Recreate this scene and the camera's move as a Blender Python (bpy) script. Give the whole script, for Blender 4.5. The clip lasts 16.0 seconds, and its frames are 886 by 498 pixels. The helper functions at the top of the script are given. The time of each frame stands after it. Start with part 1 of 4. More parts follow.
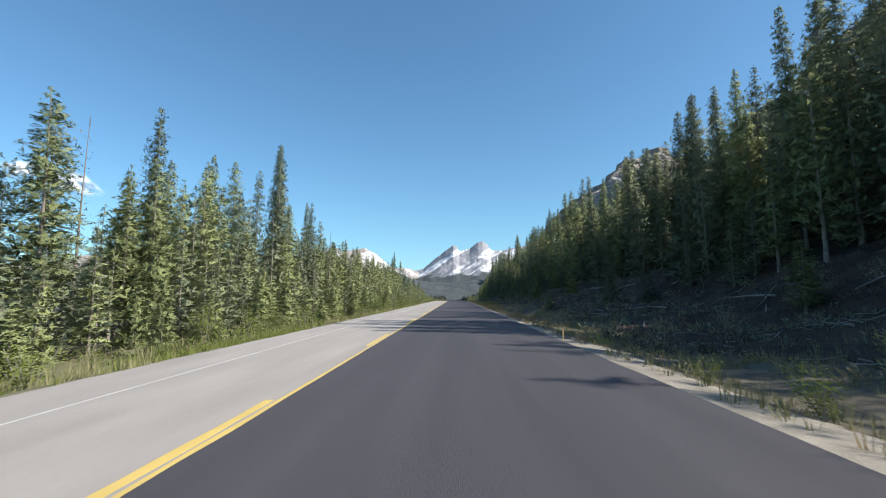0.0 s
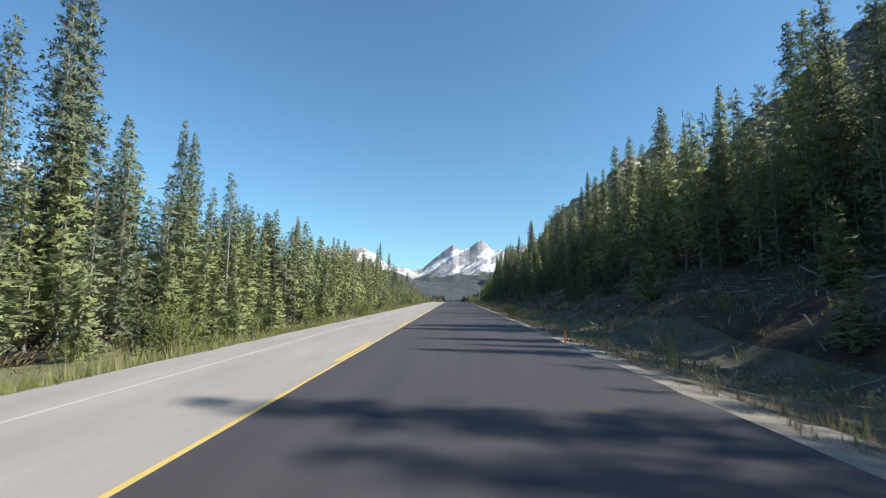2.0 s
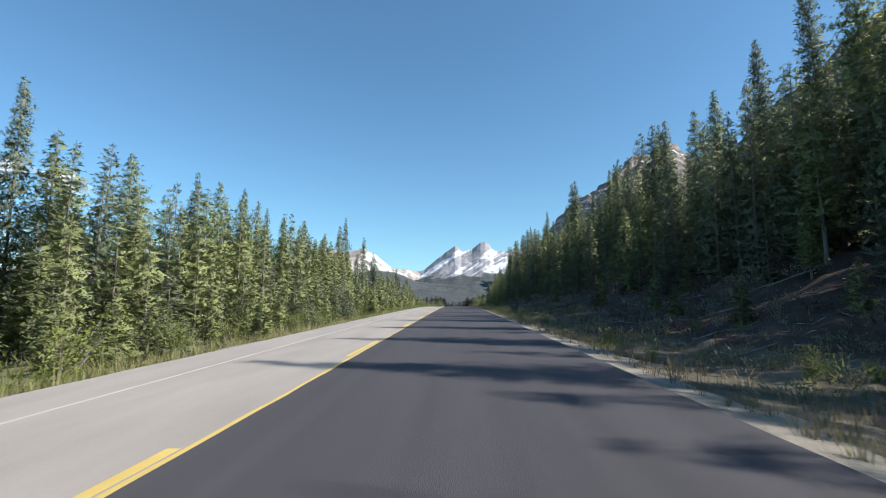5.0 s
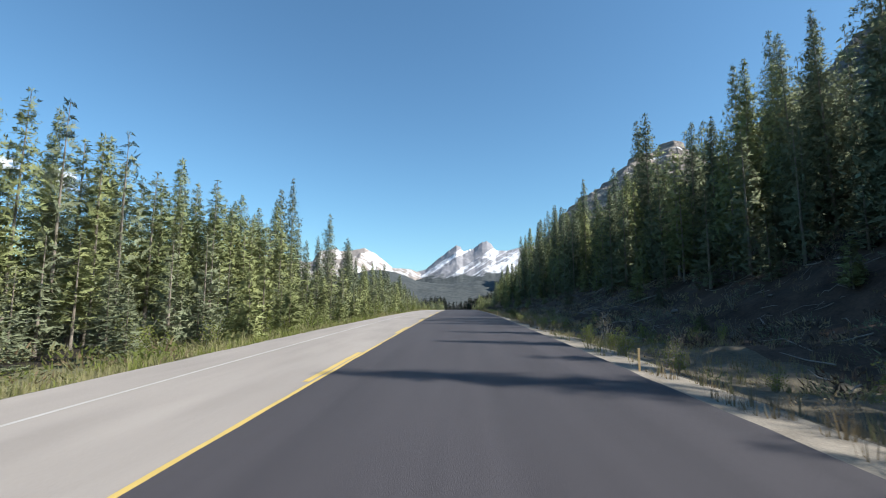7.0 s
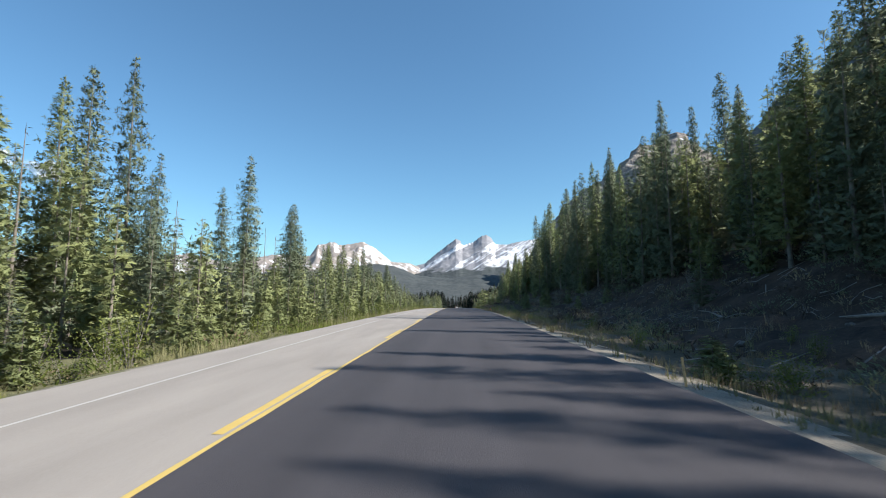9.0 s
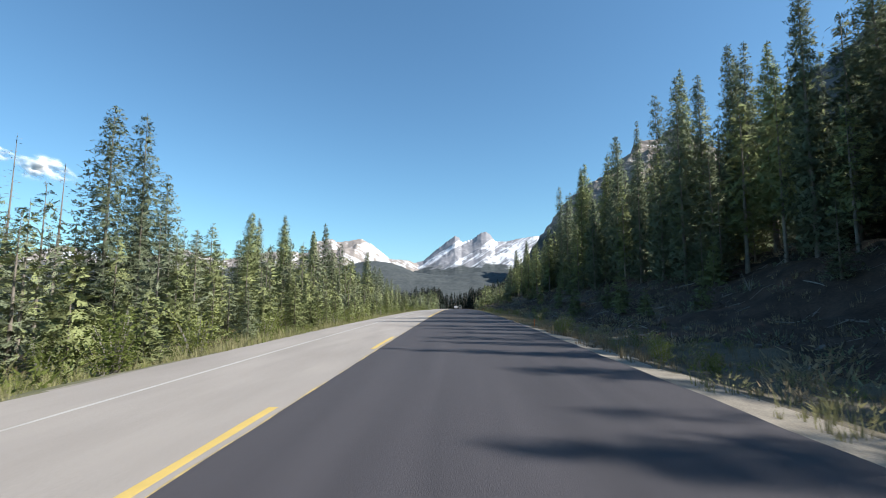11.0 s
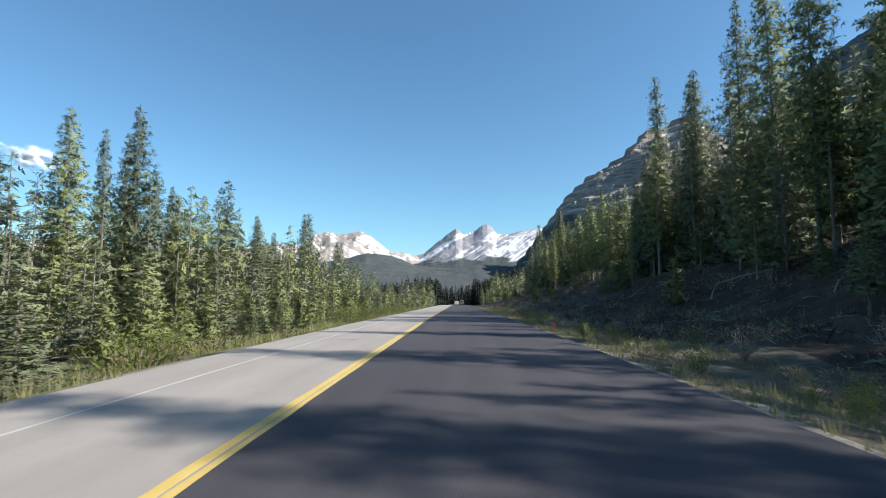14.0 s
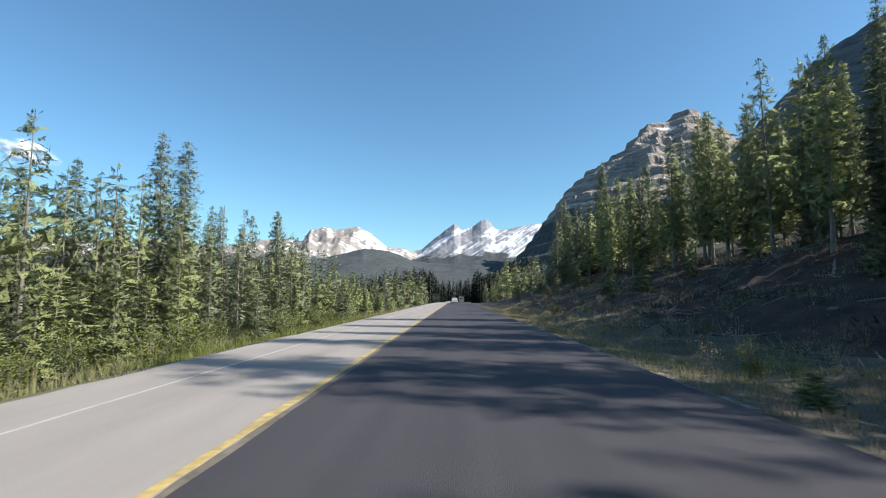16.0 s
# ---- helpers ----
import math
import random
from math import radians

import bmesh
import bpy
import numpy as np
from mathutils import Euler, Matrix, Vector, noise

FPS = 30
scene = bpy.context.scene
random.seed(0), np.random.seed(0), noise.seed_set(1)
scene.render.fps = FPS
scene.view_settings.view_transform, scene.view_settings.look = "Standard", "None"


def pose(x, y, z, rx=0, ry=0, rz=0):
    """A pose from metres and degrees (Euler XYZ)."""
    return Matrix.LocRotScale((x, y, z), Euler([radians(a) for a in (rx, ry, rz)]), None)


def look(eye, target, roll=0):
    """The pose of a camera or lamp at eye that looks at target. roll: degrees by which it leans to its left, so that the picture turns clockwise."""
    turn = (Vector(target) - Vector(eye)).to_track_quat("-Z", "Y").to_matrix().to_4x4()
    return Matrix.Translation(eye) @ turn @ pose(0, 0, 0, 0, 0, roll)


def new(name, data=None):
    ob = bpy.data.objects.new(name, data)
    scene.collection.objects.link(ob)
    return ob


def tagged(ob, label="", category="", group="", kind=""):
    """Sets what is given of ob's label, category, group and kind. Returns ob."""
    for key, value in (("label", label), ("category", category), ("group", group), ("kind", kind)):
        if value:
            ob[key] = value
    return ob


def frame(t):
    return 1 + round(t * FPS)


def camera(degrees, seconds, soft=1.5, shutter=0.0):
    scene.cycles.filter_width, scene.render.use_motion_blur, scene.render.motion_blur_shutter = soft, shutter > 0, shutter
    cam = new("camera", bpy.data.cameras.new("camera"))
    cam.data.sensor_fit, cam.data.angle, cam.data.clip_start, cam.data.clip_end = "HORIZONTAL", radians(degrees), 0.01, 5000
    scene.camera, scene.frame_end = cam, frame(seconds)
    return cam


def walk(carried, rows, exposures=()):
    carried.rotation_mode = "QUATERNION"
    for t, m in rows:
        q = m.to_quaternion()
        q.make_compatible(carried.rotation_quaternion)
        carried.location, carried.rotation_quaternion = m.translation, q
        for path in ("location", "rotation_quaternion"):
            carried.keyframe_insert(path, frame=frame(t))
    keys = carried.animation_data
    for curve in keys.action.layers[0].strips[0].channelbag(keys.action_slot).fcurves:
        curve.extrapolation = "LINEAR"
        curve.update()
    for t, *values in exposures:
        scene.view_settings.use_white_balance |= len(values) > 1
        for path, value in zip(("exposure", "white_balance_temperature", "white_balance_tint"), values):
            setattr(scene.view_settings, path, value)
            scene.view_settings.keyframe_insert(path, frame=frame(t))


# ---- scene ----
cam = camera(86.0, 16.0, soft=0.9, shutter=0.06)


# ---- the line of the road ----
def lerp(v, table):
    if v <= table[0][0]:
        return table[0][1]
    for (a, fa), (b, fb) in zip(table, table[1:]):
        if v <= b:
            return fa + (fb - fa) * (v - a) / (b - a)
    return table[-1][1]


SPEED = 22.8
SLOPE = [(-400, 1.3), (165, 1.3), (365, -0.85), (480, -0.85), (580, -1.5), (700, -1.2), (900, 0.0)]
_zs, _step = [0.0], 2.0
for _i in range(700):
    _zs.append(_zs[-1] + _step * math.tan(radians(lerp(-200 + _step * (_i + 0.5), SLOPE))))
_zs = [_z - _zs[100] for _z in _zs]


def road_z(y):
    """Height of the road's crown line above the start."""
    f = min(max((y + 200) / _step, 0), 699.999)
    i = int(f)
    return _zs[i] + (_zs[i + 1] - _zs[i]) * (f - i)


EYE_HEIGHT = 1.7
# seconds, metres right of the joint, pitch, yaw
DRIVE = [
    (0.0, 2.78, 7.00, 1.50), (0.5, 2.80, 7.20, 1.45), (1.0, 2.82, 7.13, 1.45), (1.5, 2.84, 7.00, 1.32),
    (2.0, 2.88, 7.00, 1.45), (2.5, 2.92, 7.13, 1.45), (3.0, 2.94, 7.00, 1.50), (3.5, 2.96, 7.13, 1.63),
    (4.0, 2.96, 7.13, 1.63), (5.25, 2.94, 7.25, 1.76), (6.5, 2.88, 7.34, 1.90), (7.0, 2.86, 7.20, 1.90),
    (7.5, 2.83, 7.00, 1.90), (8.0, 2.79, 6.79, 1.83), (8.5, 2.75, 6.59, 1.83), (9.0, 2.71, 6.52, 1.83),
    (10.25, 2.63, 6.30, 1.76), (11.5, 2.56, 6.04, 1.70), (12.0, 2.53, 5.77, 1.70), (12.5, 2.50, 5.64, 1.83),
    (13.0, 2.46, 5.23, 1.83), (13.5, 2.42, 5.37, 1.83), (14.0, 2.38, 5.43, 1.83), (14.5, 2.35, 5.37, 1.70),
    (15.0, 2.36, 5.16, 1.63), (15.5, 2.38, 5.03, 1.63), (16.0, 2.41, 4.96, 1.63)]
PATH = [(t, pose(x, SPEED * t, road_z(SPEED * t) + EYE_HEIGHT, 90 + p, 0, yaw)) for t, x, p, yaw in DRIVE]
walk(cam, PATH, [(0.0, 0.75)])

# ---- daylight ----
SUN_ELEVATION, SUN_AZIMUTH = 38.5, 105.0   # azimuth clockwise from the road's heading
world = bpy.data.worlds.new("sky")
scene.world = world
world.use_nodes = True
wn = world.node_tree
sky = wn.nodes.new("ShaderNodeTexSky")
sky.sky_type = "NISHITA"
sky.sun_disc = False
sky.sun_elevation = radians(SUN_ELEVATION)
sky.sun_rotation = radians(SUN_AZIMUTH)
sky.altitude = 0
sky.air_density, sky.dust_density, sky.ozone_density = 1.0, 0.6, 1.0
tint = wn.nodes.new("ShaderNodeMix")
tint.data_type, tint.blend_type = "RGBA", "MULTIPLY"
tint.inputs[0].default_value = 1.0
tint.inputs[7].default_value = (0.72, 1.075, 1.22, 1)
wn.links.new(sky.outputs[0], tint.inputs[6])
wn.links.new(tint.outputs[2], wn.nodes["Background"].inputs[0])
wn.nodes["Background"].inputs[1].default_value = 0.087
sun = new("sun", bpy.data.lights.new("sun", "SUN"))
sun.data.energy, sun.data.angle, sun.data.color = 5.0, radians(0.53), (1.0, 0.95, 0.87)
_e, _a = radians(SUN_ELEVATION), radians(SUN_AZIMUTH)
_to = Vector((math.sin(_a) * math.cos(_e), math.cos(_a) * math.cos(_e), math.sin(_e)))
sun.matrix_world = look(_to * 100, (0, 0, 0))


# ---- materials ----
def material(name, dark, light, scale=1.0, rough=0.9, bump=0.3, fine=40.0, island=0.0, per_object=0.0, spec=0.3, along=1.0):
    """Two-scale mottled surface: broad stains between the two colours, fine grain and relief."""
    m = bpy.data.materials.new(name)
    m.use_nodes = True
    t = m.node_tree
    n, l = t.nodes, t.links
    b = n["Principled BSDF"]
    b.inputs["Roughness"].default_value = rough
    b.inputs["Specular IOR Level"].default_value = spec
    co = n.new("ShaderNodeTexCoord")
    big, small = n.new("ShaderNodeTexNoise"), n.new("ShaderNodeTexNoise")
    big.inputs["Scale"].default_value, big.inputs["Detail"].default_value = scale, 6
    small.inputs["Scale"].default_value, small.inputs["Detail"].default_value = fine, 3
    run = n.new("ShaderNodeMapping")
    run.inputs["Scale"].default_value = (1, along, 1)
    l.new(co.outputs["Object"], run.inputs["Vector"])
    l.new(run.outputs[0], big.inputs["Vector"])
    l.new(co.outputs["Object"], small.inputs["Vector"])
    mix = n.new("ShaderNodeMix")
    mix.data_type = "FLOAT"
    mix.inputs[0].default_value = 0.4
    l.new(big.outputs[0], mix.inputs[2])
    l.new(small.outputs[0], mix.inputs[3])
    value = mix.outputs[0]
    for amount, kind in ((island, "geo"), (per_object, "obj")):
        if amount:
            src = n.new("ShaderNodeNewGeometry" if kind == "geo" else "ShaderNodeObjectInfo")
            mm = n.new("ShaderNodeMix")
            mm.data_type = "FLOAT"
            mm.inputs[0].default_value = amount
            l.new(value, mm.inputs[2])
            l.new(src.outputs["Random Per Island" if kind == "geo" else "Random"], mm.inputs[3])
            value = mm.outputs[0]
    ramp = n.new("ShaderNodeValToRGB")
    ramp.color_ramp.elements[0].position, ramp.color_ramp.elements[1].position = 0.28, 0.72
    ramp.color_ramp.elements[0].color, ramp.color_ramp.elements[1].color = (*dark, 1), (*light, 1)
    l.new(value, ramp.inputs[0])
    l.new(ramp.outputs[0], b.inputs["Base Color"])
    if bump:
        bm_ = n.new("ShaderNodeBump")
        bm_.inputs["Strength"].default_value, bm_.inputs["Distance"].default_value = bump, 0.02
        l.new(small.outputs[0], bm_.inputs["Height"])
        l.new(bm_.outputs[0], b.inputs["Normal"])
    return m


def foliage(name, dark, light, thin=0.25, needles=0.0):
    """Leaves and needles: each clump its own shade, some light passing through; needles: how many gaps a metre between them."""
    m = material(name, dark, light, 0.25, 0.75, 0, 11.0, island=0.16, per_object=0.34, spec=0.05)
    t = m.node_tree
    b, out = t.nodes["Principled BSDF"], t.nodes["Material Output"]
    ramp = next(x for x in t.nodes if x.type == "VALTORGB")
    tr, mx = t.nodes.new("ShaderNodeBsdfTranslucent"), t.nodes.new("ShaderNodeMixShader")
    mx.inputs[0].default_value = thin
    t.links.new(ramp.outputs[0], tr.inputs[0])
    t.links.new(b.outputs[0], mx.inputs[1])
    t.links.new(tr.outputs[0], mx.inputs[2])
    t.links.new(mx.outputs[0], out.inputs[0])
    if needles:
        co, tex, cut = t.nodes.new("ShaderNodeTexCoord"), t.nodes.new("ShaderNodeTexNoise"), t.nodes.new("ShaderNodeMath")
        tex.inputs["Scale"].default_value, tex.inputs["Detail"].default_value = needles, 1
        t.links.new(co.outputs["Object"], tex.inputs["Vector"])
        cut.operation = "GREATER_THAN"
        cut.inputs[1].default_value = 0.462
        t.links.new(tex.outputs[0], cut.inputs[0])
        clear, gaps = t.nodes.new("ShaderNodeBsdfTransparent"), t.nodes.new("ShaderNodeMixShader")
        t.links.new(cut.outputs[0], gaps.inputs[0])
        t.links.new(clear.outputs[0], gaps.inputs[1])
        t.links.new(mx.outputs[0], gaps.inputs[2])
        t.links.new(gaps.outputs[0], out.inputs[0])
    return m


NEW_ASPHALT = material("new asphalt", (0.039, 0.0362, 0.0415), (0.068, 0.0625, 0.0695), 1.6, 0.85, 0.5, 90, spec=0.35, along=0.035)
OLD_ASPHALT = material("old asphalt", (0.238, 0.213, 0.193), (0.352, 0.318, 0.288), 1.1, 0.92, 0.5, 60, along=0.16)
YELLOW = material("yellow paint", (0.46, 0.33, 0.10), (0.62, 0.44, 0.13), 2.0, 0.7, 0.3, 50)
YELLOW_WORN = material("worn yellow paint", (0.15, 0.135, 0.115), (0.66, 0.47, 0.14), 2.5, 0.8, 0.3, 8)
WHITE_LINE = material("white paint", (0.33, 0.31, 0.29), (0.50, 0.48, 0.46), 2.0, 0.7, 0.3, 50)
GRAVEL = material("gravel", (0.13, 0.115, 0.093), (0.32, 0.285, 0.235), 1.6, 0.95, 1.0, 22)
# earth and bank soil: colour lowered to carry the shade under the trees
SHADED_EARTH = material("earth", (0.005, 0.0042, 0.003), (0.032, 0.024, 0.017), 0.5, 0.95, 0.8, 9)
SHADED_SOIL = material("bank soil", (0.005, 0.0034, 0.0026), (0.105, 0.066, 0.046), 0.55, 0.95, 1.0, 6)
FOREST_FLOOR = material("mossy forest floor", (0.022, 0.027, 0.014), (0.085, 0.082, 0.048), 0.12, 0.95, 0.8, 2.5)
VERGE = material("grassy verge", (0.075, 0.080, 0.034), (0.20, 0.185, 0.105), 0.7, 0.95, 0.9, 14)
DRY_GROUND = material("dry weedy ground", (0.036, 0.033, 0.023), (0.16, 0.135, 0.097), 0.8, 0.95, 0.9, 7)
SPRUCE = foliage("spruce needles", (0.107, 0.130, 0.082), (0.198, 0.226, 0.142), 0.10, 13.0)
# spruce again, far darker: the valley trees' shade is put into the colour
SHADED_SPRUCE = foliage("black spruce needles", (0.008, 0.013, 0.012), (0.026, 0.034, 0.028), 0.03)
PINE = foliage("pine needles", (0.162, 0.188, 0.086), (0.264, 0.294, 0.134), 0.11, 13.0)
LEAF = foliage("willow leaves", (0.10, 0.125, 0.035), (0.24, 0.265, 0.080), 0.35)
GRASS = foliage("roadside grass", (0.150, 0.150, 0.070), (0.340, 0.315, 0.170), 0.3)
DRY = foliage("dry grass", (0.15, 0.115, 0.07), (0.38, 0.31, 0.20), 0.3)
BARK = material("bark", (0.10, 0.086, 0.072), (0.29, 0.255, 0.215), 1.5, 0.95, 0.8, 14)
DEADWOOD = material("dead wood", (0.16, 0.14, 0.125), (0.34, 0.31, 0.28), 2.0, 0.95, 0.6, 18)
STONE = material("bank stone", (0.055, 0.050, 0.046), (0.20, 0.18, 0.165), 1.6, 0.9, 0.8, 12, per_object=0.4)
STAKE_WOOD = material("stake wood", (0.40, 0.27, 0.13), (0.58, 0.42, 0.22), 4, 0.8, 0.4, 40)
STAKE_ORANGE = material("orange stake paint", (0.62, 0.16, 0.05), (0.78, 0.24, 0.08), 4, 0.7, 0.3, 40)


def mountain_material(name, snow, dip, tree_line, rock_dark, rock_light, stretch, facing_share=0.12, slabs=None, ledges=None, size=450):
    """Bedded rock with snow lying in streaks along the beds and woods below the tree line.
    slabs: (tilt of the beds, height reach, [(share across the beds, share of bare rock)]); ledges: colour of the scree on flat ledges."""
    m = bpy.data.materials.new(name)
    m.use_nodes = True
    t = m.node_tree
    n, l = t.nodes, t.links
    b = n["Principled BSDF"]
    b.inputs["Roughness"].default_value = 0.95
    b.inputs["Specular IOR Level"].default_value = 0.1
    geo = n.new("ShaderNodeNewGeometry")
    mp = n.new("ShaderNodeMapping")
    mp.inputs["Rotation"].default_value = (0, radians(dip), 0)
    mp.vector_type = "TEXTURE"
    mp.inputs["Scale"].default_value = (size, size * 6, size / stretch)
    l.new(geo.outputs["Position"], mp.inputs["Vector"])

    def texture(scale, detail, mapped=True):
        x = n.new("ShaderNodeTexNoise")
        x.inputs["Scale"].default_value, x.inputs["Detail"].default_value = scale, detail
        x.inputs["Roughness"].default_value = 0.68
        l.new(mp.outputs[0] if mapped else geo.outputs["Position"], x.inputs["Vector"])
        return x.outputs[0]

    def ramp(value, lo, hi):
        x = n.new("ShaderNodeMapRange")
        x.inputs[1].default_value, x.inputs[2].default_value = lo, hi
        l.new(value, x.inputs[0])
        return x.outputs[0]

    def mix(f, a, c):
        x = n.new("ShaderNodeMix")
        x.data_type = "RGBA"
        l.new(f, x.inputs[0])
        for i, v in ((6, a), (7, c)):
            if isinstance(v, tuple):
                x.inputs[i].default_value = (*v, 1)
            else:
                l.new(v, x.inputs[i])
        return x.outputs[2]

    def madd(a, k, c):
        """a * k + c"""
        x = n.new("ShaderNodeMath")
        x.operation = "MULTIPLY_ADD"
        l.new(a, x.inputs[0])
        x.inputs[1].default_value = k
        if isinstance(c, (int, float)):
            x.inputs[2].default_value = c
        else:
            l.new(c, x.inputs[2])
        return x.outputs[0]

    facing = n.new("ShaderNodeSeparateXYZ")
    l.new(geo.outputs["Normal"], facing.inputs[0])
    sep = n.new("ShaderNodeSeparateXYZ")
    l.new(geo.outputs["Position"], sep.inputs[0])
    rock = mix(ramp(texture(7.0, 10), 0.32, 0.68), rock_dark, rock_light)
    if ledges:
        rock = mix(ramp(madd(texture(0.012, 5, False), 0.5, facing.outputs["Z"]), 0.86, 1.02), rock, ledges)
    both = n.new("ShaderNodeMix")
    both.data_type = "FLOAT"
    both.inputs[0].default_value = 0.34
    l.new(texture(2.6, 9), both.inputs[2])
    l.new(texture(1.1, 4), both.inputs[3])
    lie = madd(facing.outputs["X"], facing_share, both.outputs[0])
    if ledges:
        lie = madd(facing.outputs["Z"], 0.10, lie)
    if slabs:
        tilt, reach, stops = slabs
        across = madd(sep.outputs["X"], -math.sin(radians(tilt)), madd(sep.outputs["Z"], math.cos(radians(tilt)), 0))
        across = madd(texture(0.004, 5, False), 90, madd(across, 1, -45))
        bands = n.new("ShaderNodeValToRGB")
        for i, (at, share) in enumerate(stops):
            e = bands.color_ramp.elements[i] if i < 2 else bands.color_ramp.elements.new(at)
            e.position, e.color = at, (share, share, share, 1)
        l.new(ramp(across, 0, reach), bands.inputs[0])
        lie = madd(bands.outputs[0], -0.36, madd(lie, 1, 0.17))
    white = mix(ramp(lie, 0.585 - snow, 0.60 - snow), rock, (0.62, 0.64, 0.68))
    edge = madd(texture(0.006, 6, False), 220, sep.outputs["Z"])
    # woods tinted blue-grey: the haze of distance is put into their colour
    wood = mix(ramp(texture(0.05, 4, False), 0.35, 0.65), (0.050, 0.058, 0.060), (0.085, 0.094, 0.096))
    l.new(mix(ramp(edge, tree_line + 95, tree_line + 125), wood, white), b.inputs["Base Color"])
    return m


# share of bare rock across the tilted beds of the far peak, from its foot to its highest slab
BEDS = (36, 600, [(0.0, 0.35), (0.2, 0.30), (0.28, 0.62), (0.34, 0.40), (0.44, 0.30), (0.48, 0.86), (0.64, 0.78), (0.67, 0.18), (0.74, 0.24), (0.77, 0.90), (1.0, 0.80)])
FAR_PEAK = mountain_material("snowy peak", 0.06, -36, 285, (0.16, 0.165, 0.185), (0.34, 0.33, 0.345), 18.0, 0.10, BEDS, None, 330)
PALE_PEAK = mountain_material("pale peak", 0.02, 28, 225, (0.19, 0.17, 0.16), (0.40, 0.345, 0.305), 9.0, 0.14, None, None, 220)
CLIFF_PEAK = mountain_material("cliff peak", -0.075, 3, 390, (0.10, 0.092, 0.092), (0.36, 0.305, 0.27), 6.0, 0.07, None, (0.33, 0.28, 0.23), 520)
DARK_SIDE = mountain_material("dark mountainside", -0.12, 8, 480, (0.07, 0.07, 0.075), (0.17, 0.16, 0.155), 5.0)


# ---- mesh helpers ----
def mesh_object(name, verts, faces, mats, smooth=False, index=None):
    me = bpy.data.meshes.new(name)
    me.from_pydata([tuple(v) for v in verts], [], faces)
    for m in mats:
        me.materials.append(m)
    if index is not None:
        me.polygons.foreach_set("material_index", index)
    if smooth:
        me.polygons.foreach_set("use_smooth", [True] * len(me.polygons))
    me.update()
    return new(name, me)


def under(ob, parent):
    ob.parent = parent
    return ob


def fbm(x, y, z=0.0, octaves=4):
    return noise.fractal(Vector((x, y, z)), 1.0, 2.0, octaves)


# ---- ground ----
LEFT_EDGE, RIGHT_EDGE = -4.9, 6.8
SECTION = [(-4000, -150), (-900, -70), (-200, -22), (-60, -6), (-36, -3.8), (-30, -2.4), (-24, -1.6), (-12, -1.3), (-9, -1.0), (-6.2, -0.25), (-5.4, -0.10), (-4.8, -0.13),
           (6.7, -0.13), (7.0, -0.11), (8.3, -0.2), (10, -0.55), (13, -0.6), (18, 0.0), (22, 1.0), (26, 3.2), (30, 5.2), (40, 8.0), (60, 13), (120, 24), (300, 40), (4000, 120)]


SHOULDER = [(0, 8.7), (40, 8.0), (100, 7.7), (145, 8.8), (175, 8.6), (215, 7.9), (260, 8.2), (300, 7.35), (400, 7.3)]


def ground_z(x, y):
    s = lerp(x, SECTION)
    rough = 0
    if x < -5.2:
        rough = min((-5.2 - x) / 6, 1) * (0.35 * fbm(x * 0.12, y * 0.12) + 0.12 * fbm(x * 0.7, y * 0.7, 5))
    elif x > 8.0:
        rough = min((x - 8.0) / 6, 1) * (0.9 * fbm(x * 0.08, y * 0.06, 2) + 0.30 * fbm(x * 0.5, y * 0.5, 7)) + min(max(x - 12, 0) / 4, 1) * 0.22 * fbm(x * 1.3, y * 1.3, 12)
    if x > 10 and y > 360:
        s += lerp(y, [(360, 0), (395, 2.0), (480, 2.0), (560, 0)]) * lerp(x, [(10, 0), (18, 1), (27, 0.5), (36, 0)])
    if x > 12 and 40 < y < 125:
        s += lerp(y, [(40, 0), (62, 1.7), (92, 1.7), (125, 0)]) * lerp(x, [(12, 0), (16.5, 1), (21, 0.9), (29, 0)])
    return road_z(y) + s + rough


def build_ground():
    xs = [-4000, -2500, -1500, -900, -500, -300, -200, -140, -100, -75, -60] + [-50 + 3 * i for i in range(12)] + \
         [-15 + 0.9 * i for i in range(10)] + [-6.2, -5.6, -5.2, -4.95, -4.8, 0, 6.7, 6.82, 7.0, 7.2, 7.45, 7.7, 8.0, 8.3, 8.65] + \
         [9 + 0.7 * i for i in range(36)] + [35, 37, 41, 46, 52, 60, 75, 100, 140, 200, 300, 450, 600, 900, 1200, 2000, 3000, 4000]
    ys = [-3000, -1500, -700, -300, -120, -60, -40] + [-30 + 1.0 * i for i in range(430)] + [400 + 4 * i for i in range(75)] + \
         [720, 760, 820, 900, 1000, 1200, 1600, 2200, 3000, 4000, 5500]
    verts = [(x, y, ground_z(x, y)) for y in ys for x in xs]
    k = len(xs)
    faces, idx = [], []
    for j in range(len(ys) - 1):
        for i in range(k - 1):
            faces.append((j * k + i, j * k + i + 1, (j + 1) * k + i + 1, (j + 1) * k + i))
            mid = (xs[i] + xs[i + 1]) / 2 + 0.6 * fbm(ys[j] * 0.3, xs[i] * 0.3, 9)
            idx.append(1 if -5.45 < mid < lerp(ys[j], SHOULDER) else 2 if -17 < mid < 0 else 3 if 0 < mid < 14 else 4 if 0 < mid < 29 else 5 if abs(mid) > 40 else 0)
    g = mesh_object("ground", verts, faces, [SHADED_EARTH, GRAVEL, VERGE, DRY_GROUND, SHADED_SOIL, FOREST_FLOOR], True, idx)
    tagged(g, "grassy earth roadside rising to a wooded bank", "ground", kind="structure")


build_ground()


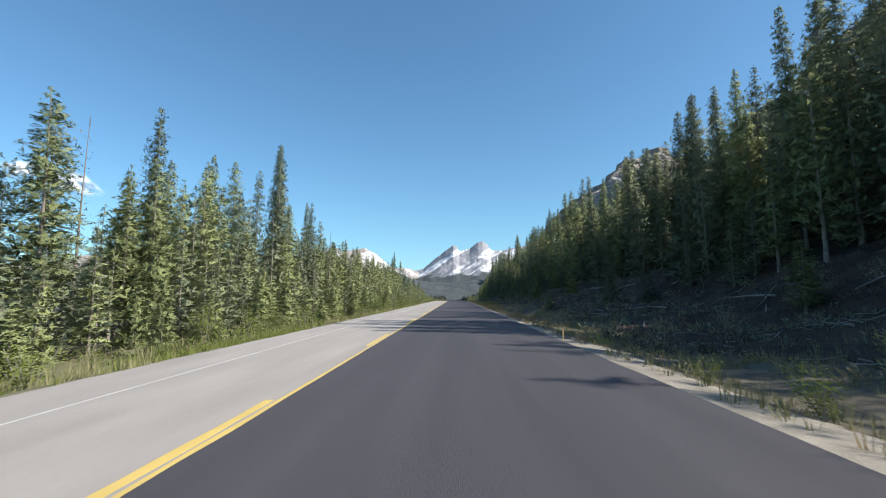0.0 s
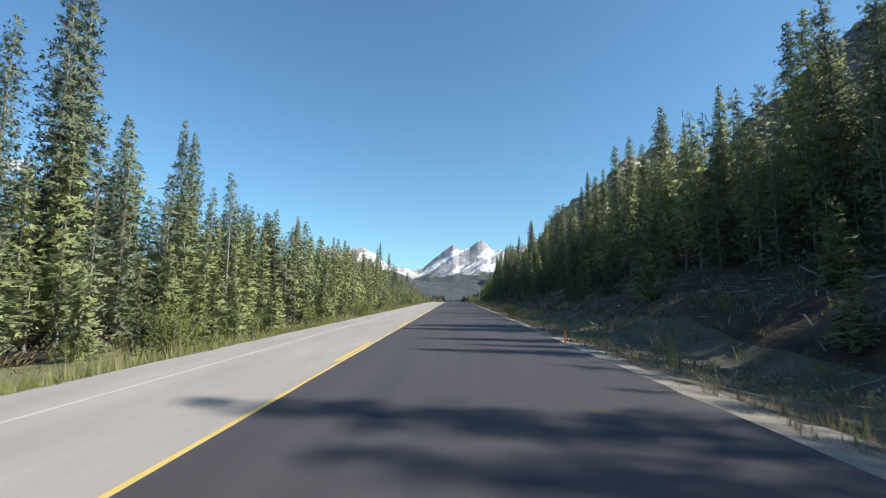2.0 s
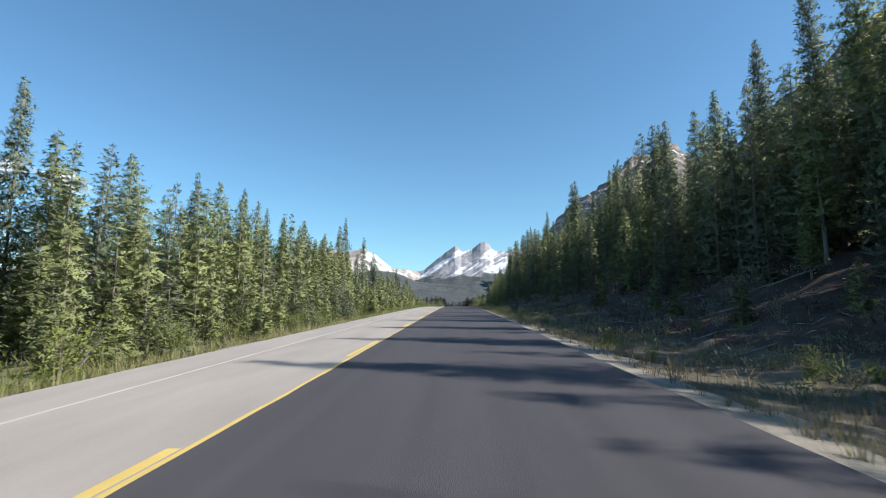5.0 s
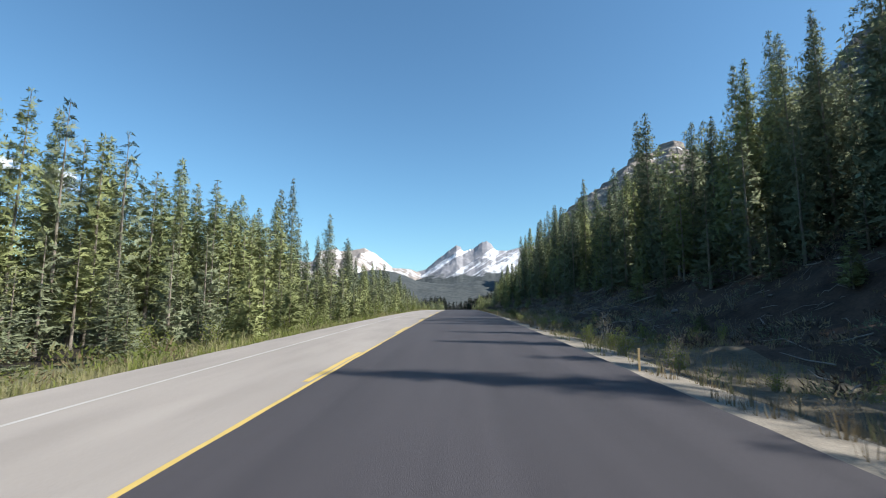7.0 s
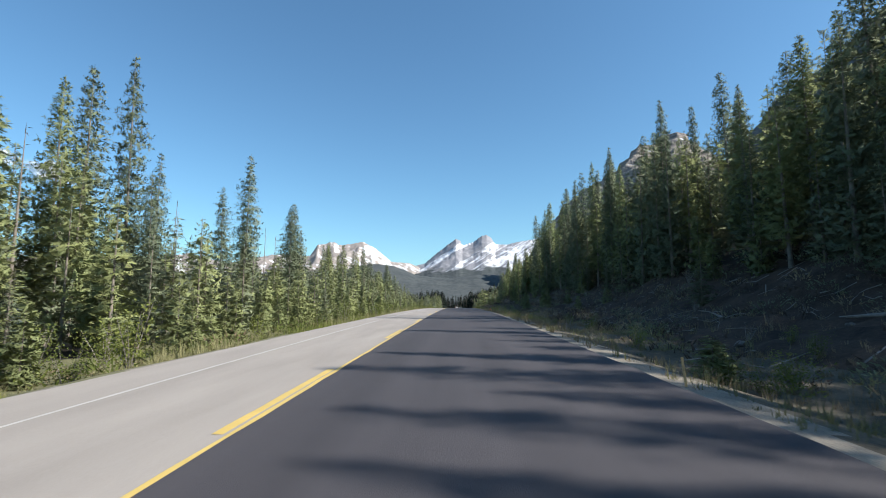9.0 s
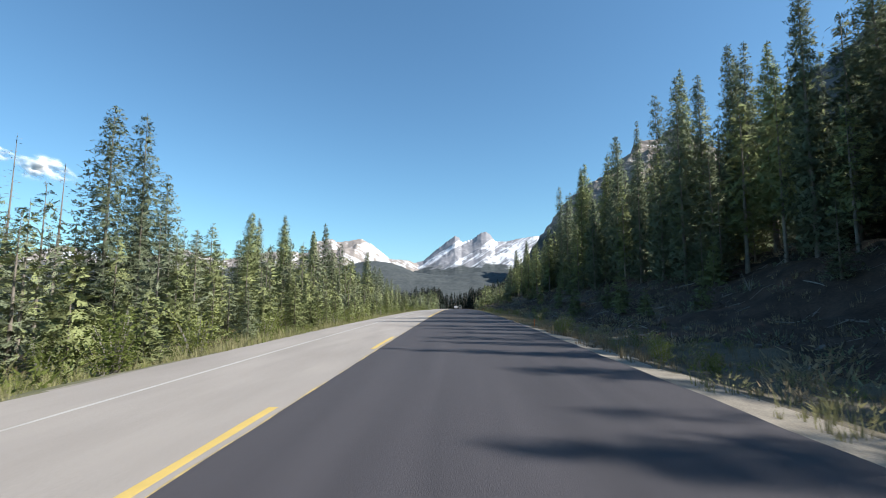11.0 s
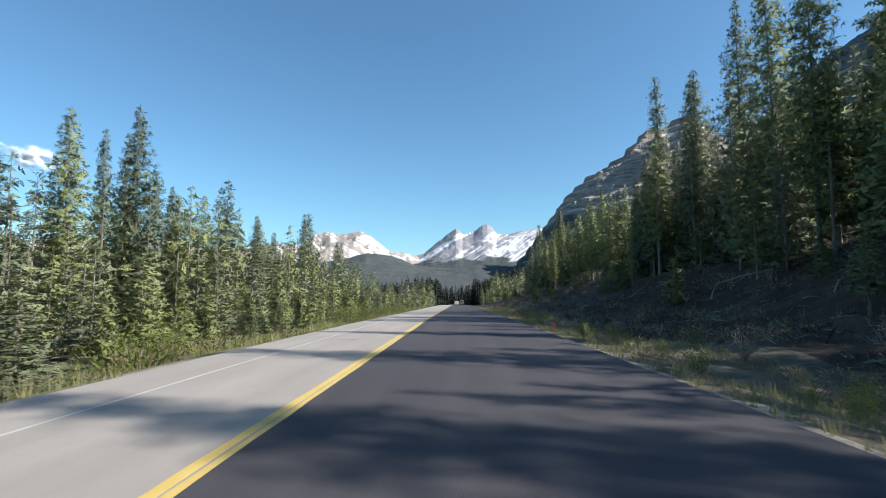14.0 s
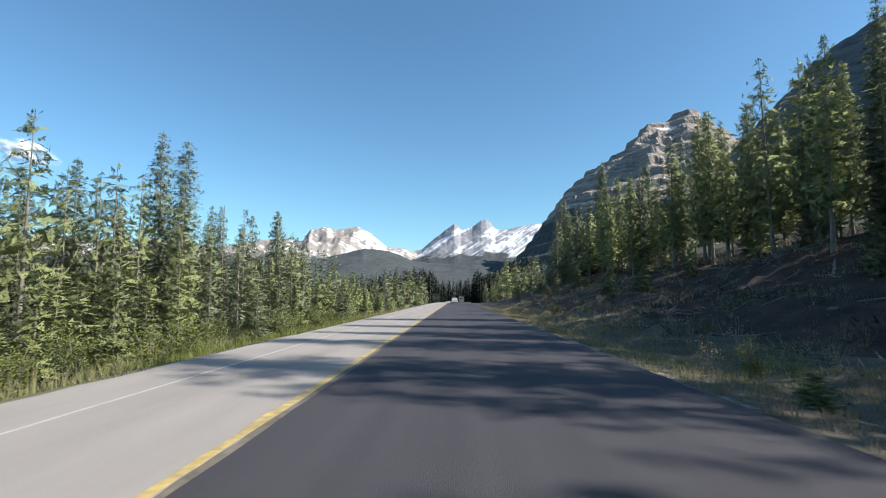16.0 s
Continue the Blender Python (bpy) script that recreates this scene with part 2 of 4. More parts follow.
def strip(name, x0, x1, y0, y1, lift, thick, mat, wobble0=0.0, wobble1=0.0, step=2.0, seed=0):
    """A long slab lying along the road, its edges running a little unevenly."""
    n = max(1, int(round((y1 - y0) / step)))
    verts, faces = [], []
    for i in range(n + 1):
        y = y0 + (y1 - y0) * i / n
        a = x0 + wobble0 * fbm(y * 0.9, seed * 3.1)
        b = x1 + wobble1 * fbm(y * 0.9, seed * 3.1 + 40)
        z = road_z(y) + lift
        verts += [(a, y, z), (b, y, z), (b + 0.02, y, z - thick), (a - 0.02, y, z - thick)]
        if i:
            p, q = 4 * (i - 1), 4 * i
            for u, v in ((0, 1), (1, 2), (3, 0)):
                faces.append((p + u, p + v, q + v, q + u))
    return mesh_object(name, verts, faces, [mat])


ROAD_END = 770
tagged(strip("road", LEFT_EDGE, 0.0, -60, ROAD_END, 0.0, 0.14, OLD_ASPHALT, 0.10, 0, 1.0, 1),
       "pale worn grey asphalt lane and shoulder", "road", kind="structure")
tagged(strip("road_overlay", -0.02, RIGHT_EDGE, -60, ROAD_END, 0.035, 0.16, NEW_ASPHALT, 0.03, 0.07, 1.0, 2),
       "fresh black asphalt lane laid beside the old one", "road", kind="structure")
tagged(strip("line_edge", -3.295, -3.255, -60, ROAD_END, 0.004, 0.002, WHITE_LINE, 0.02, 0.02, 1.0, 3),
       "faded white painted edge line", "road line", kind="structure")
tagged(strip("line_centre", -0.14, -0.03, -60, 240, 0.005, 0.002, YELLOW, 0.02, 0.03, 0.5, 4),
       "solid yellow painted centre line", "road line", kind="structure")
tagged(strip("line_centre_faded", -0.075, -0.03, 240, 297, 0.005, 0.002, YELLOW_WORN, 0.035, 0.0, 0.25, 44),
       "solid yellow centre line faded and ragged at its edge", "road line", kind="structure")
for i in range(20):
    tagged(strip("line_dash", -0.335, -0.225, 2.7 + 13.9 * i, 8.0 + 13.9 * i, 0.005, 0.002, YELLOW, 0.02, 0.02, 0.5, 5 + i),
           "broken yellow painted passing line", "road line", kind="structure")
tagged(strip("line_centre_inner", -0.15, -0.03, 297, 352, 0.005, 0.002, YELLOW, 0.02, 0.0, 0.5, 71),
       "solid yellow centre line beside the new asphalt", "road line", kind="structure")
tagged(strip("line_centre_outer", -0.335, -0.22, 297, 352, 0.005, 0.002, YELLOW, 0.03, 0.02, 0.5, 61),
       "solid second yellow centre line", "road line", kind="structure")
SEAM_DIRT = material("seam dirt", (0.075, 0.064, 0.052), (0.22, 0.185, 0.14), 2.5, 0.92, 0.4, 10)
tagged(strip("road_seam", -0.16, -0.03, 352, ROAD_END, 0.005, 0.002, SEAM_DIRT, 0.04, 0.0, 0.25, 72),
       "dirty brown seam where new asphalt meets the old", "road seam", kind="structure")
tagged(strip("line_centre_worn", -0.335, -0.22, 352, ROAD_END, 0.005, 0.002, YELLOW_WORN, 0.06, 0.04, 0.3, 60),
       "worn second yellow centre line", "road line", kind="structure")


TYRE_MARK = material("faint tyre mark", (0.225, 0.202, 0.183), (0.335, 0.302, 0.274), 3.0, 0.9, 0.3, 30)
MARK = material("dark road mark", (0.10, 0.095, 0.09), (0.22, 0.205, 0.19), 3.0, 0.9, 0.3, 30)
for name, x0, x1, y0, y1, label in (
        ("tar_patch", -3.85, -3.48, 150.5, 150.9, "small dark tar patch on the pale asphalt"),
        ("tar_patch", -2.5, -1.8, 338.9, 339.05, "small dark tar patch on the pale asphalt"),
        ("road_crack", -1.0, -0.42, 101.97, 102.03, "short dark crack across the pale asphalt"),
        ("tyre_mark", -1.60, -1.54, 310.5, 316.5, "faint dark tyre mark along the pale asphalt"),
        ("tyre_mark", -1.96, -1.91, 311, 316, "faint dark tyre mark along the pale asphalt")):
    tagged(strip(name, x0, x1, y0, y1, 0.004, 0.002, TYRE_MARK if name == "tyre_mark" else MARK, 0.05, 0.05, 0.1, 90), label, "road mark", kind="structure")


# ---- mountains ----
def massif(name, ridge, distance, front, mats, base, seed, label, rough=1.0, cols=220, rows=46, tier=0.0):
    """A mountain whose ridge line runs through (azimuth degrees, elevation degrees) seen from afar; its face falls towards the viewer."""
    a0, a1 = ridge[0][0], ridge[-1][0]
    verts, faces = [], []
    for j in range(rows + 1):
        f = j / rows
        for i in range(cols + 1):
            a = a0 + (a1 - a0) * i / cols
            top = distance * math.tan(radians(lerp(a, ridge)))
            top += 9 * rough * fbm(a * 1.3, seed, 0, 5) * distance / 4500
            crag = (9 * fbm(a * 5.5, seed, 3, 4) + 5 * abs(fbm(a * 14, seed, 6, 2))) * distance / 4500 * (0 if tier else max(0, 1 - f * 14))
            d = distance - front * f
            x = d * math.sin(radians(a))
            y = 180 + d * math.cos(radians(a))
            even = distance * math.tan(radians(sum(lerp(a + q, ridge) for q in (-9, -6, -3, 0, 3, 6, 9)) / 7))
            top += (even - top) * min(1, f * 1.5)
            h = base + (top - base) * (1 - f) ** 0.8 + crag
            amp = math.sin(math.pi * min(f * 1.6, 1)) * rough
            h += amp * (top - base) * 0.16 * noise.ridged_multi_fractal(Vector((x * 0.0035, y * 0.0035, seed)), 1.0, 2.1, 5, 1.0, 2.0)
            h += amp * 0.035 * (top - base) * fbm(x * 0.011, y * 0.011, seed + 5, 4) - amp * (top - base) * 0.12
            if tier:
                # flat-lying beds: ledges with cliffs between them
                q = h / tier + 0.5 * fbm(x * 0.0016, y * 0.0016, seed)
                k = math.floor(q)
                c = min(max((q - k - 0.58) / 0.30, 0), 1)
                h += min(max(0.34 + 1.1 * fbm(x * 0.0014, y * 0.0014, seed + 9), 0.08), 0.8) * tier * (k + 0.12 * (q - k) + 0.88 * c * c * (3 - 2 * c) - q)
            verts.append((x, y, h))
    k = cols + 1
    for j in range(rows):
        for i in range(cols):
            faces.append((j * k + i, (j + 1) * k + i, (j + 1) * k + i + 1, j * k + i + 1))
    ob = mesh_object(name, verts, faces, mats, not tier)
    return tagged(ob, label, "mountain", kind="structure")


massif("mountain_1", [(-9, 3.0), (-7.3, 3.9), (-4.0, 4.8), (-2.2, 6.3), (-1.0, 7.2), (-0.2, 7.75), (0.2, 7.6), (0.55, 7.0), (1.9, 7.35), (2.9, 8.1), (3.5, 8.2), (4.0, 7.9), (4.5, 7.1), (5.8, 7.0), (7.5, 7.35), (9.3, 7.6), (13, 7.0), (20, 5)],
       4700, 1700, [FAR_PEAK], -80, 3.0, "snow-streaked rocky mountain closing the valley", 0.32, 320, 70)
massif("mountain_2", [(-60, 3), (-52, 5), (-44.7, 3.6), (-40, 5.2), (-34.2, 4.2), (-30, 5.4), (-26.3, 4.4), (-21, 5.6), (-17.4, 5.5), (-16.6, 6.8), (-14.7, 7.2), (-14.1, 6.8), (-11.4, 7.3), (-10.1, 6.7), (-8.0, 5.0), (-6.0, 4.85), (-4.3, 4.3), (-2.6, 3.3), (-1.2, 2.3), (1, 0.5)],
       4450, 1500, [PALE_PEAK], -80, 9.0, "snow-patched rocky mountain beyond the woods", 0.8, 420)
# foothill woods take the same haze-tinted blue-grey
HAZY_WOODS = mountain_material("wooded foothill", -1.0, 0, 5000, (0.05, 0.06, 0.06), (0.08, 0.09, 0.09), 3.0)
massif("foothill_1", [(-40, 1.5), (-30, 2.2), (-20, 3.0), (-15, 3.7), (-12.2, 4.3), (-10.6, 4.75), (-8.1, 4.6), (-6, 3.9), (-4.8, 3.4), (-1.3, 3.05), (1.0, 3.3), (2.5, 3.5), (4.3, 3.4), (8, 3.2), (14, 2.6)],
       3300, 1500, [HAZY_WOODS], -90, 41.0, "dark wooded foothill below the snowy peaks", 0.35)
massif("mountain_3", [(6, 1.0), (7, 3.6), (7.6, 4.4), (9.8, 7.5), (12.4, 11.1), (14.8, 13.1), (17.7, 14.5), (19.1, 15.7), (21.1, 17.5), (23.2, 17.75), (24.5, 18.45), (25.1, 18.45), (25.8, 18.0), (27.1, 16.6), (28.4, 15.4), (32, 12.3), (40, 10)],
       3300, 1600, [CLIFF_PEAK], -60, 17.0, "steep grey mountain with tiered cliffs and snow ledges above the wooded bank", 0.6, 250, 120, 72.0)
massif("mountain_4", [(22, 4), (27.3, 12.7), (32.1, 17.4), (35.6, 20.1), (39.1, 21.8), (41.7, 23.6), (44, 25.5), (50, 28), (58, 30), (75, 31)],
       2400, 1400, [DARK_SIDE], 0, 23.0, "dark rocky mountainside above the wooded bank", 0.7)


# ---- trees ----
class Geo:
    def __init__(self):
        self.v, self.f = [], []

    def tri(self, a, b, c):
        k = len(self.v)
        self.v += [a, b, c]
        self.f.append((k, k + 1, k + 2))

    def fan(self, base, rim):
        k = len(self.v)
        self.v += [base] + rim
        self.f += [(k, k + i, k + i + 1) for i in range(1, len(rim))]

    def outward(self, up=0.28, loose=0.36, seed=1):
        """Shading directions that follow the crown's round form, each clump a little off it; the faces are wound to agree."""
        rng = random.Random(seed)
        faces, normals, last = [], [], -1
        for a, b, c in self.f:
            p, q, r = (Vector(self.v[i]) for i in (a, b, c))
            if a != last:
                last, off = a, Vector((rng.uniform(-loose, loose), rng.uniform(-loose, loose), up + rng.uniform(-loose, loose)))
            m = (p + q + r) / 3
            flat = Vector((m.x, m.y, 0))
            d = flat.normalized() + off
            g = (q - p).cross(r - p)
            faces.append((a, b, c) if g.dot(d) > 0 else (a, c, b))
            normals += [d.normalized()] * 3
        self.f = faces
        return normals

    def tube(self, rings, sides=6):
        """rings: (centre, radius)"""
        k = len(self.v)
        for c, r in rings:
            for s in range(sides):
                w = 2 * math.pi * s / sides
                self.v.append((c[0] + r * math.cos(w), c[1] + r * math.sin(w), c[2]))
        for j in range(len(rings) - 1):
            for s in range(sides):
                t = (s + 1) % sides
                self.f.append((k + j * sides + s, k + j * sides + t, k + (j + 1) * sides + t, k + (j + 1) * sides + s))


def spray(g, rng, base, way, length, width, twigs, droop, fingers):
    """A branch of needles: tufts of pointed twigs fan out on both sides and droop towards the tip; with no fingers, bare twigs."""
    side = Vector((-way.y, way.x, 0)).normalized()
    for i in range(twigs):
        f = ((i + rng.random()) / twigs) ** (0.7 if fingers else 1.0)
        p = base + way * (length * f) + Vector((rng.gauss(0, 0.06), rng.gauss(0, 0.06), rng.uniform(-0.24, 0.12) * min(1, length) - droop * length * f * f))
        s = 1 if i % 2 else -1
        out = (way * rng.uniform(0.35, 1.0) + side * s * rng.uniform(0.1, 0.9) + Vector((0, 0, rng.uniform(-0.35, 0.35) - 0.6 * droop))).normalized()
        ln = width * rng.uniform(0.75, 1.35) * (1.12 - 0.4 * f)
        across = out.cross(Vector((rng.uniform(-1, 1), rng.uniform(-1, 1), rng.uniform(0.2, 1)))).normalized()
        if not fingers:
            across *= ln * 0.1
            g.tri(p - across, p + across, p + out * ln)
            continue
        rim, n = [], 2 * fingers - 1
        over = out.cross(across)
        for j in range(n):
            w = 1.25 * (2 * j / (n - 1) - 1) + rng.uniform(-0.12, 0.12)
            r = ln * (rng.uniform(0.75, 1.2) if j % 2 == 0 else rng.uniform(0.36, 0.52))
            rim.append(p + out * (r * math.cos(w)) + across * (r * math.sin(w)) + over * (ln * rng.uniform(-0.2, 0.2)))
        g.fan(p - out * (0.12 * ln), rim)


def profile(f, shape):
    """How wide the crown is, from its foot (0) to its tip (1): a spire, or for small shapes a column with a domed top."""
    if shape < 1:
        return (1 - f) ** shape
    return (1 - f ** 2.6) ** 0.9 * (1 - 0.35 * f)


def conifer(rng, h, r, bare, levels, whorl, twigs, shape, droop, width, core, fingers):
    """Crown geometry of one conifer. bare: share of the trunk with no branches; shape: how quickly the crown widens downwards."""
    g = Geo()
    lump = rng.uniform(0, 90)
    for i in range(levels):
        turn = rng.random() * 6.28
        f0 = (i + 0.5) / levels
        n = max(3, int(whorl * (0.55 + 0.45 * (1 - f0))))
        for b in range(n):
            if rng.random() < 0.10:
                continue
            f = min(0.995, max(0.0, f0 + rng.uniform(-1.6, 1.6) / levels))
            z = h * (bare + (1 - bare) * f)
            w = turn + 6.283 * (b + rng.uniform(-0.4, 0.4)) / n
            reach = r * profile(f, shape) * rng.uniform(0.75, 1.12) + 0.12
            reach *= 1 + 0.55 * noise.noise(Vector((math.cos(w) * 0.9 + lump, math.sin(w) * 0.9, z * 0.30)))
            if f < 0.14:
                reach *= 0.5 + 3.6 * f
            rise = 0.40 * f - 0.12 + rng.uniform(-0.12, 0.12)
            way = Vector((math.cos(w), math.sin(w), rise))
            k = max(1, round(twigs * (0.25 + 0.75 * reach / r)))
            spray(g, rng, Vector((0, 0, z)), way, reach, width * (0.55 + 0.45 * min(1, reach / r * 1.6)), k, droop * rng.uniform(0.5, 1.3), fingers)
    # the dense inner boughs
    for i in range(int(levels * core)):
        f = rng.random() ** 1.3 * 0.93
        w, z = rng.random() * 6.28, h * (bare + 0.02 + (1 - bare) * f)
        rr = rng.uniform(0.0, 0.5) * r * profile(f, shape)
        p = Vector((rr * math.cos(w), rr * math.sin(w), z))
        ln = width * rng.uniform(1.3, 2.2) * (1.1 - 0.6 * f)
        d = Vector((math.cos(w), math.sin(w), rng.uniform(-0.6, 0.3))).normalized() * ln
        v = d.cross(Vector((rng.uniform(-1, 1), rng.uniform(-1, 1), rng.uniform(-0.4, 1)))).normalized() * ln * 0.30
        g.tri(p - v, p + v, p + d)
    for i in range(3):
        g.tri((-0.05, 0, h * 0.965), (0.05, 0.02 * i, h * 0.965), (0.02 * (i - 1), 0, h * 1.015))
    return g


KINDS = {
    # name: height, radius, bare share, levels, whorl, twigs, shape, droop, twig length, needles, label
    "spruce": (20, 2.75, 0.03, 84, 10, 8, 0.60, 0.28, 0.38, SPRUCE, "tall narrow spruce with drooping dark green boughs"),
    "pine": (20, 2.5, 0.22, 64, 10, 8, 2.0, 0.04, 0.40, PINE, "lodgepole pine with bare lower trunk and tufted crown"),
    "young_pine": (6, 1.2, 0.05, 36, 8, 6, 0.80, 0.02, 0.33, PINE, "young bright green pine at the forest's edge"),
    "dead_tree": (18, 0.8, 0.25, 30, 4, 3, 2.0, 0.2, 0.30, DEADWOOD, "dead grey conifer with bare twigs"),
}
VARIANTS = {"spruce": 6, "pine": 6, "young_pine": 5, "dead_tree": 2}
models = {}


def tree_model(kind, v, detail=1.0):
    h, r, bare, levels, whorl, twigs, shape, droop, width, needles, label = KINDS[kind]
    rng = random.Random(hash_of(kind) * 31 + v)
    r *= rng.uniform(0.8, 1.2)
    bare = min(0.6, bare * rng.uniform(0.5, 1.5))
    shape *= rng.uniform(0.8, 1.25) if shape < 1 else 1
    crown = conifer(rng, h, r, bare, int(levels * detail), whorl, max(2, round(twigs * detail)), shape, droop, width / detail ** 0.6, 0 if kind == "dead_tree" else 5,
                    0 if kind == "dead_tree" else 3 if detail > 0.5 else 2)
    lean = rng.uniform(-0.1, 0.1)
    trunk = Geo()
    trunk.tube([((lean * f * (1 - f) * 4, 0, h * f - (0.4 if f == 0 else 0)), h * 0.0092 * (1 - 0.93 * f) + (0.05 if f == 0 else 0)) for f in (0, 0.08, 0.3, 0.6, 0.85, 1)], 7)
    return trunk, crown, needles, label


def hash_of(word):
    return sum((i + 1) * ord(c) for i, c in enumerate(word))


def model_of(kind, v, detail):
    if (kind, v, detail) not in models:
        trunk, crown, needles, label = tree_model(kind, v, detail)
        mt = bpy.data.meshes.new("trunk")
        mt.from_pydata(trunk.v, [], trunk.f)
        mt.materials.append(BARK)
        mt.polygons.foreach_set("use_smooth", [True] * len(mt.polygons))
        mc = bpy.data.meshes.new("crown")
        normals = crown.outward()
        mc.from_pydata([tuple(p) for p in crown.v], [], crown.f)
        mc.materials.append(needles)
        mc.normals_split_custom_set(normals)
        models[kind, v, detail] = (mt, mc, label)
    return models[kind, v, detail]


def plant(kind, x, y, h, rng, detail=1.0, wide=1.0):
    """One tree as a thing: an empty at its foot, trunk and crown under it."""
    v = rng.randrange(VARIANTS[kind])
    mt, mc, label = model_of(kind, v, detail)
    foot = new(kind, None)
    s = h / KINDS[kind][0]
    w = s ** 0.5 * wide * rng.uniform(0.85, 1.25)
    foot.location = (x, y, ground_z(x, y) - 0.05)
    foot.rotation_euler = (rng.uniform(-0.02, 0.02), rng.uniform(-0.02, 0.02), rng.random() * 6.28)
    foot.scale = (w, w, s)
    under(new("trunk", mt), foot)
    under(new("crown", mc), foot)
    tagged(foot, label, "tree", "roadside " + kind.replace("_", " ") + "s")
    return foot


planted = []
# tall trees, those of the skyline and some added to cast shadows: metres right of the joint, along the road, height
TALL_DEAD_LEFT_1 = [
    (-30, 40.1, 20.1), (-30, 258.5, 15.2), (-30, 283.6, 16), (-30, 287.9, 15.2), (-30, 429.9, 16.8),
]
TALL_DEAD_RIGHT_1 = [
    (34.5, 68.5, 18.9), (34.5, 109.3, 20.5), (34.5, 228.3, 16.6), (34.5, 307.6, 16.9), (34.5, 392.1, 24.6),
]
TALL_PINE_LEFT_1 = [
    (-33.3, 57.6, 22), (-31, 63.2, 23), (-32.5, 67, 25.5), (-31.5, 71.6, 25.5), (-29.5, 90.5, 22), (-30, 159.4, 18.7), (-30, 177.1, 20.3), (-30, 184.1, 21), (-30, 190.4, 20.2), (-31.9, 197.6, 21.3), (-30, 202.6, 19.7), (-30, 229, 20), (-30, 235.3, 19.3), (-29.5, 241.5, 22),
    (-29.6, 212.3, 20.8), (-30, 222.3, 18.3), (-30, 226.6, 18.4), (-30, 233.3, 17.9), (-30, 323.5, 17.7), (-31.3, 327.5, 18.8),
    (-30, 338, 20.5), (-35.5, 353.4, 20.4), (-30, 357, 20.1), (-31.7, 375.6, 17.2), (-31.4, 381, 18.2), (-30, 395.3, 17.2),
]
TALL_PINE_RIGHT_1 = [
    (34.5, 52.4, 21), (34.5, 73.6, 18.6), (34.5, 86.5, 20.9), (34.5, 101, 20.8), (34.5, 108.8, 18.4), (34.5, 123.9, 20.4),
    (35.5, 132.5, 24.3), (35.7, 140.6, 25.8), (34.5, 144.9, 21.7), (34.5, 149.1, 22), (34.5, 169.5, 20.8), (34.5, 175.7, 20.6),
    (34.5, 205.4, 19), (34.5, 210.7, 22), (34.5, 233.5, 16.5), (34.5, 244.1, 19.3), (34.5, 248.1, 19.4), (34.5, 279.7, 21.8),
    (34.5, 298.5, 21.8), (34.5, 311.3, 15.8), (34.5, 316, 28.1), (37.2, 344.5, 18.7), (34.5, 350.7, 22.8), (35.7, 353.8, 27.2),
    (30.1, 356.3, 25.9), (34.5, 366.9, 29.8), (34.5, 403.9, 14.4), (34.5, 411.9, 13.3), (34.5, 416.7, 16), (34.5, 425.8, 19.3),
]
TALL_SPRUCE_LEFT_1 = [
    (-30, 36.5, 20.1), (-30, 50, 25), (-31, 78.6, 26), (-28.2, 80.8, 30.1), (-30.2, 84.7, 32.3), (-26.2, 94.8, 22.9), (-30, 103.2, 25),
    (-29.6, 112.9, 22.3), (-30.7, 118.9, 19.1), (-29.8, 126.4, 18.5), (-32.1, 132, 19.8), (-30, 138.8, 18), (-45.9, 142.7, 24.7),
    (-32.4, 149.6, 22.7), (-30, 170.7, 19.9), (-30, 217.1, 18.7), 
    (-30, 245, 25), (-25.7, 248, 15.3), (-29.4, 249.8, 28.3), (-30, 255, 20),
    (-30, 269.8, 19.7), (-29.7, 276, 26.1),
]
TALL_SPRUCE_LEFT_2 = [
    (-28, 290.7, 21.2), (-30, 290.8, 9.6), (-30, 297.8, 16.6), (-30, 298.1, 23.4), (-30, 302.6, 18.2), (-30, 308.9, 12.7),
    (-30, 313.7, 11.6), (-30, 320, 13.4), (-30, 342.4, 15.1), (-37.6, 344.7, 22.6), (-30, 349.4, 16), (-27.8, 364.7, 16.3),
    (-29.3, 364.8, 23.1), (-34, 369.4, 23.5), (-30, 371.9, 17.1), (-45.7, 381.2, 29.5), (-30.7, 385.2, 21.5), (-28.6, 390.6, 16.9),
    (-30, 399, 13.9), (-32, 406.2, 17.1), (-28.3, 413.1, 21.2), (-30, 420, 22.7), (-30, 425.6, 16.1), (-33.4, 435.9, 18.8),
    (-30, 449.6, 20), (-34.1, 459.9, 22.6),
]
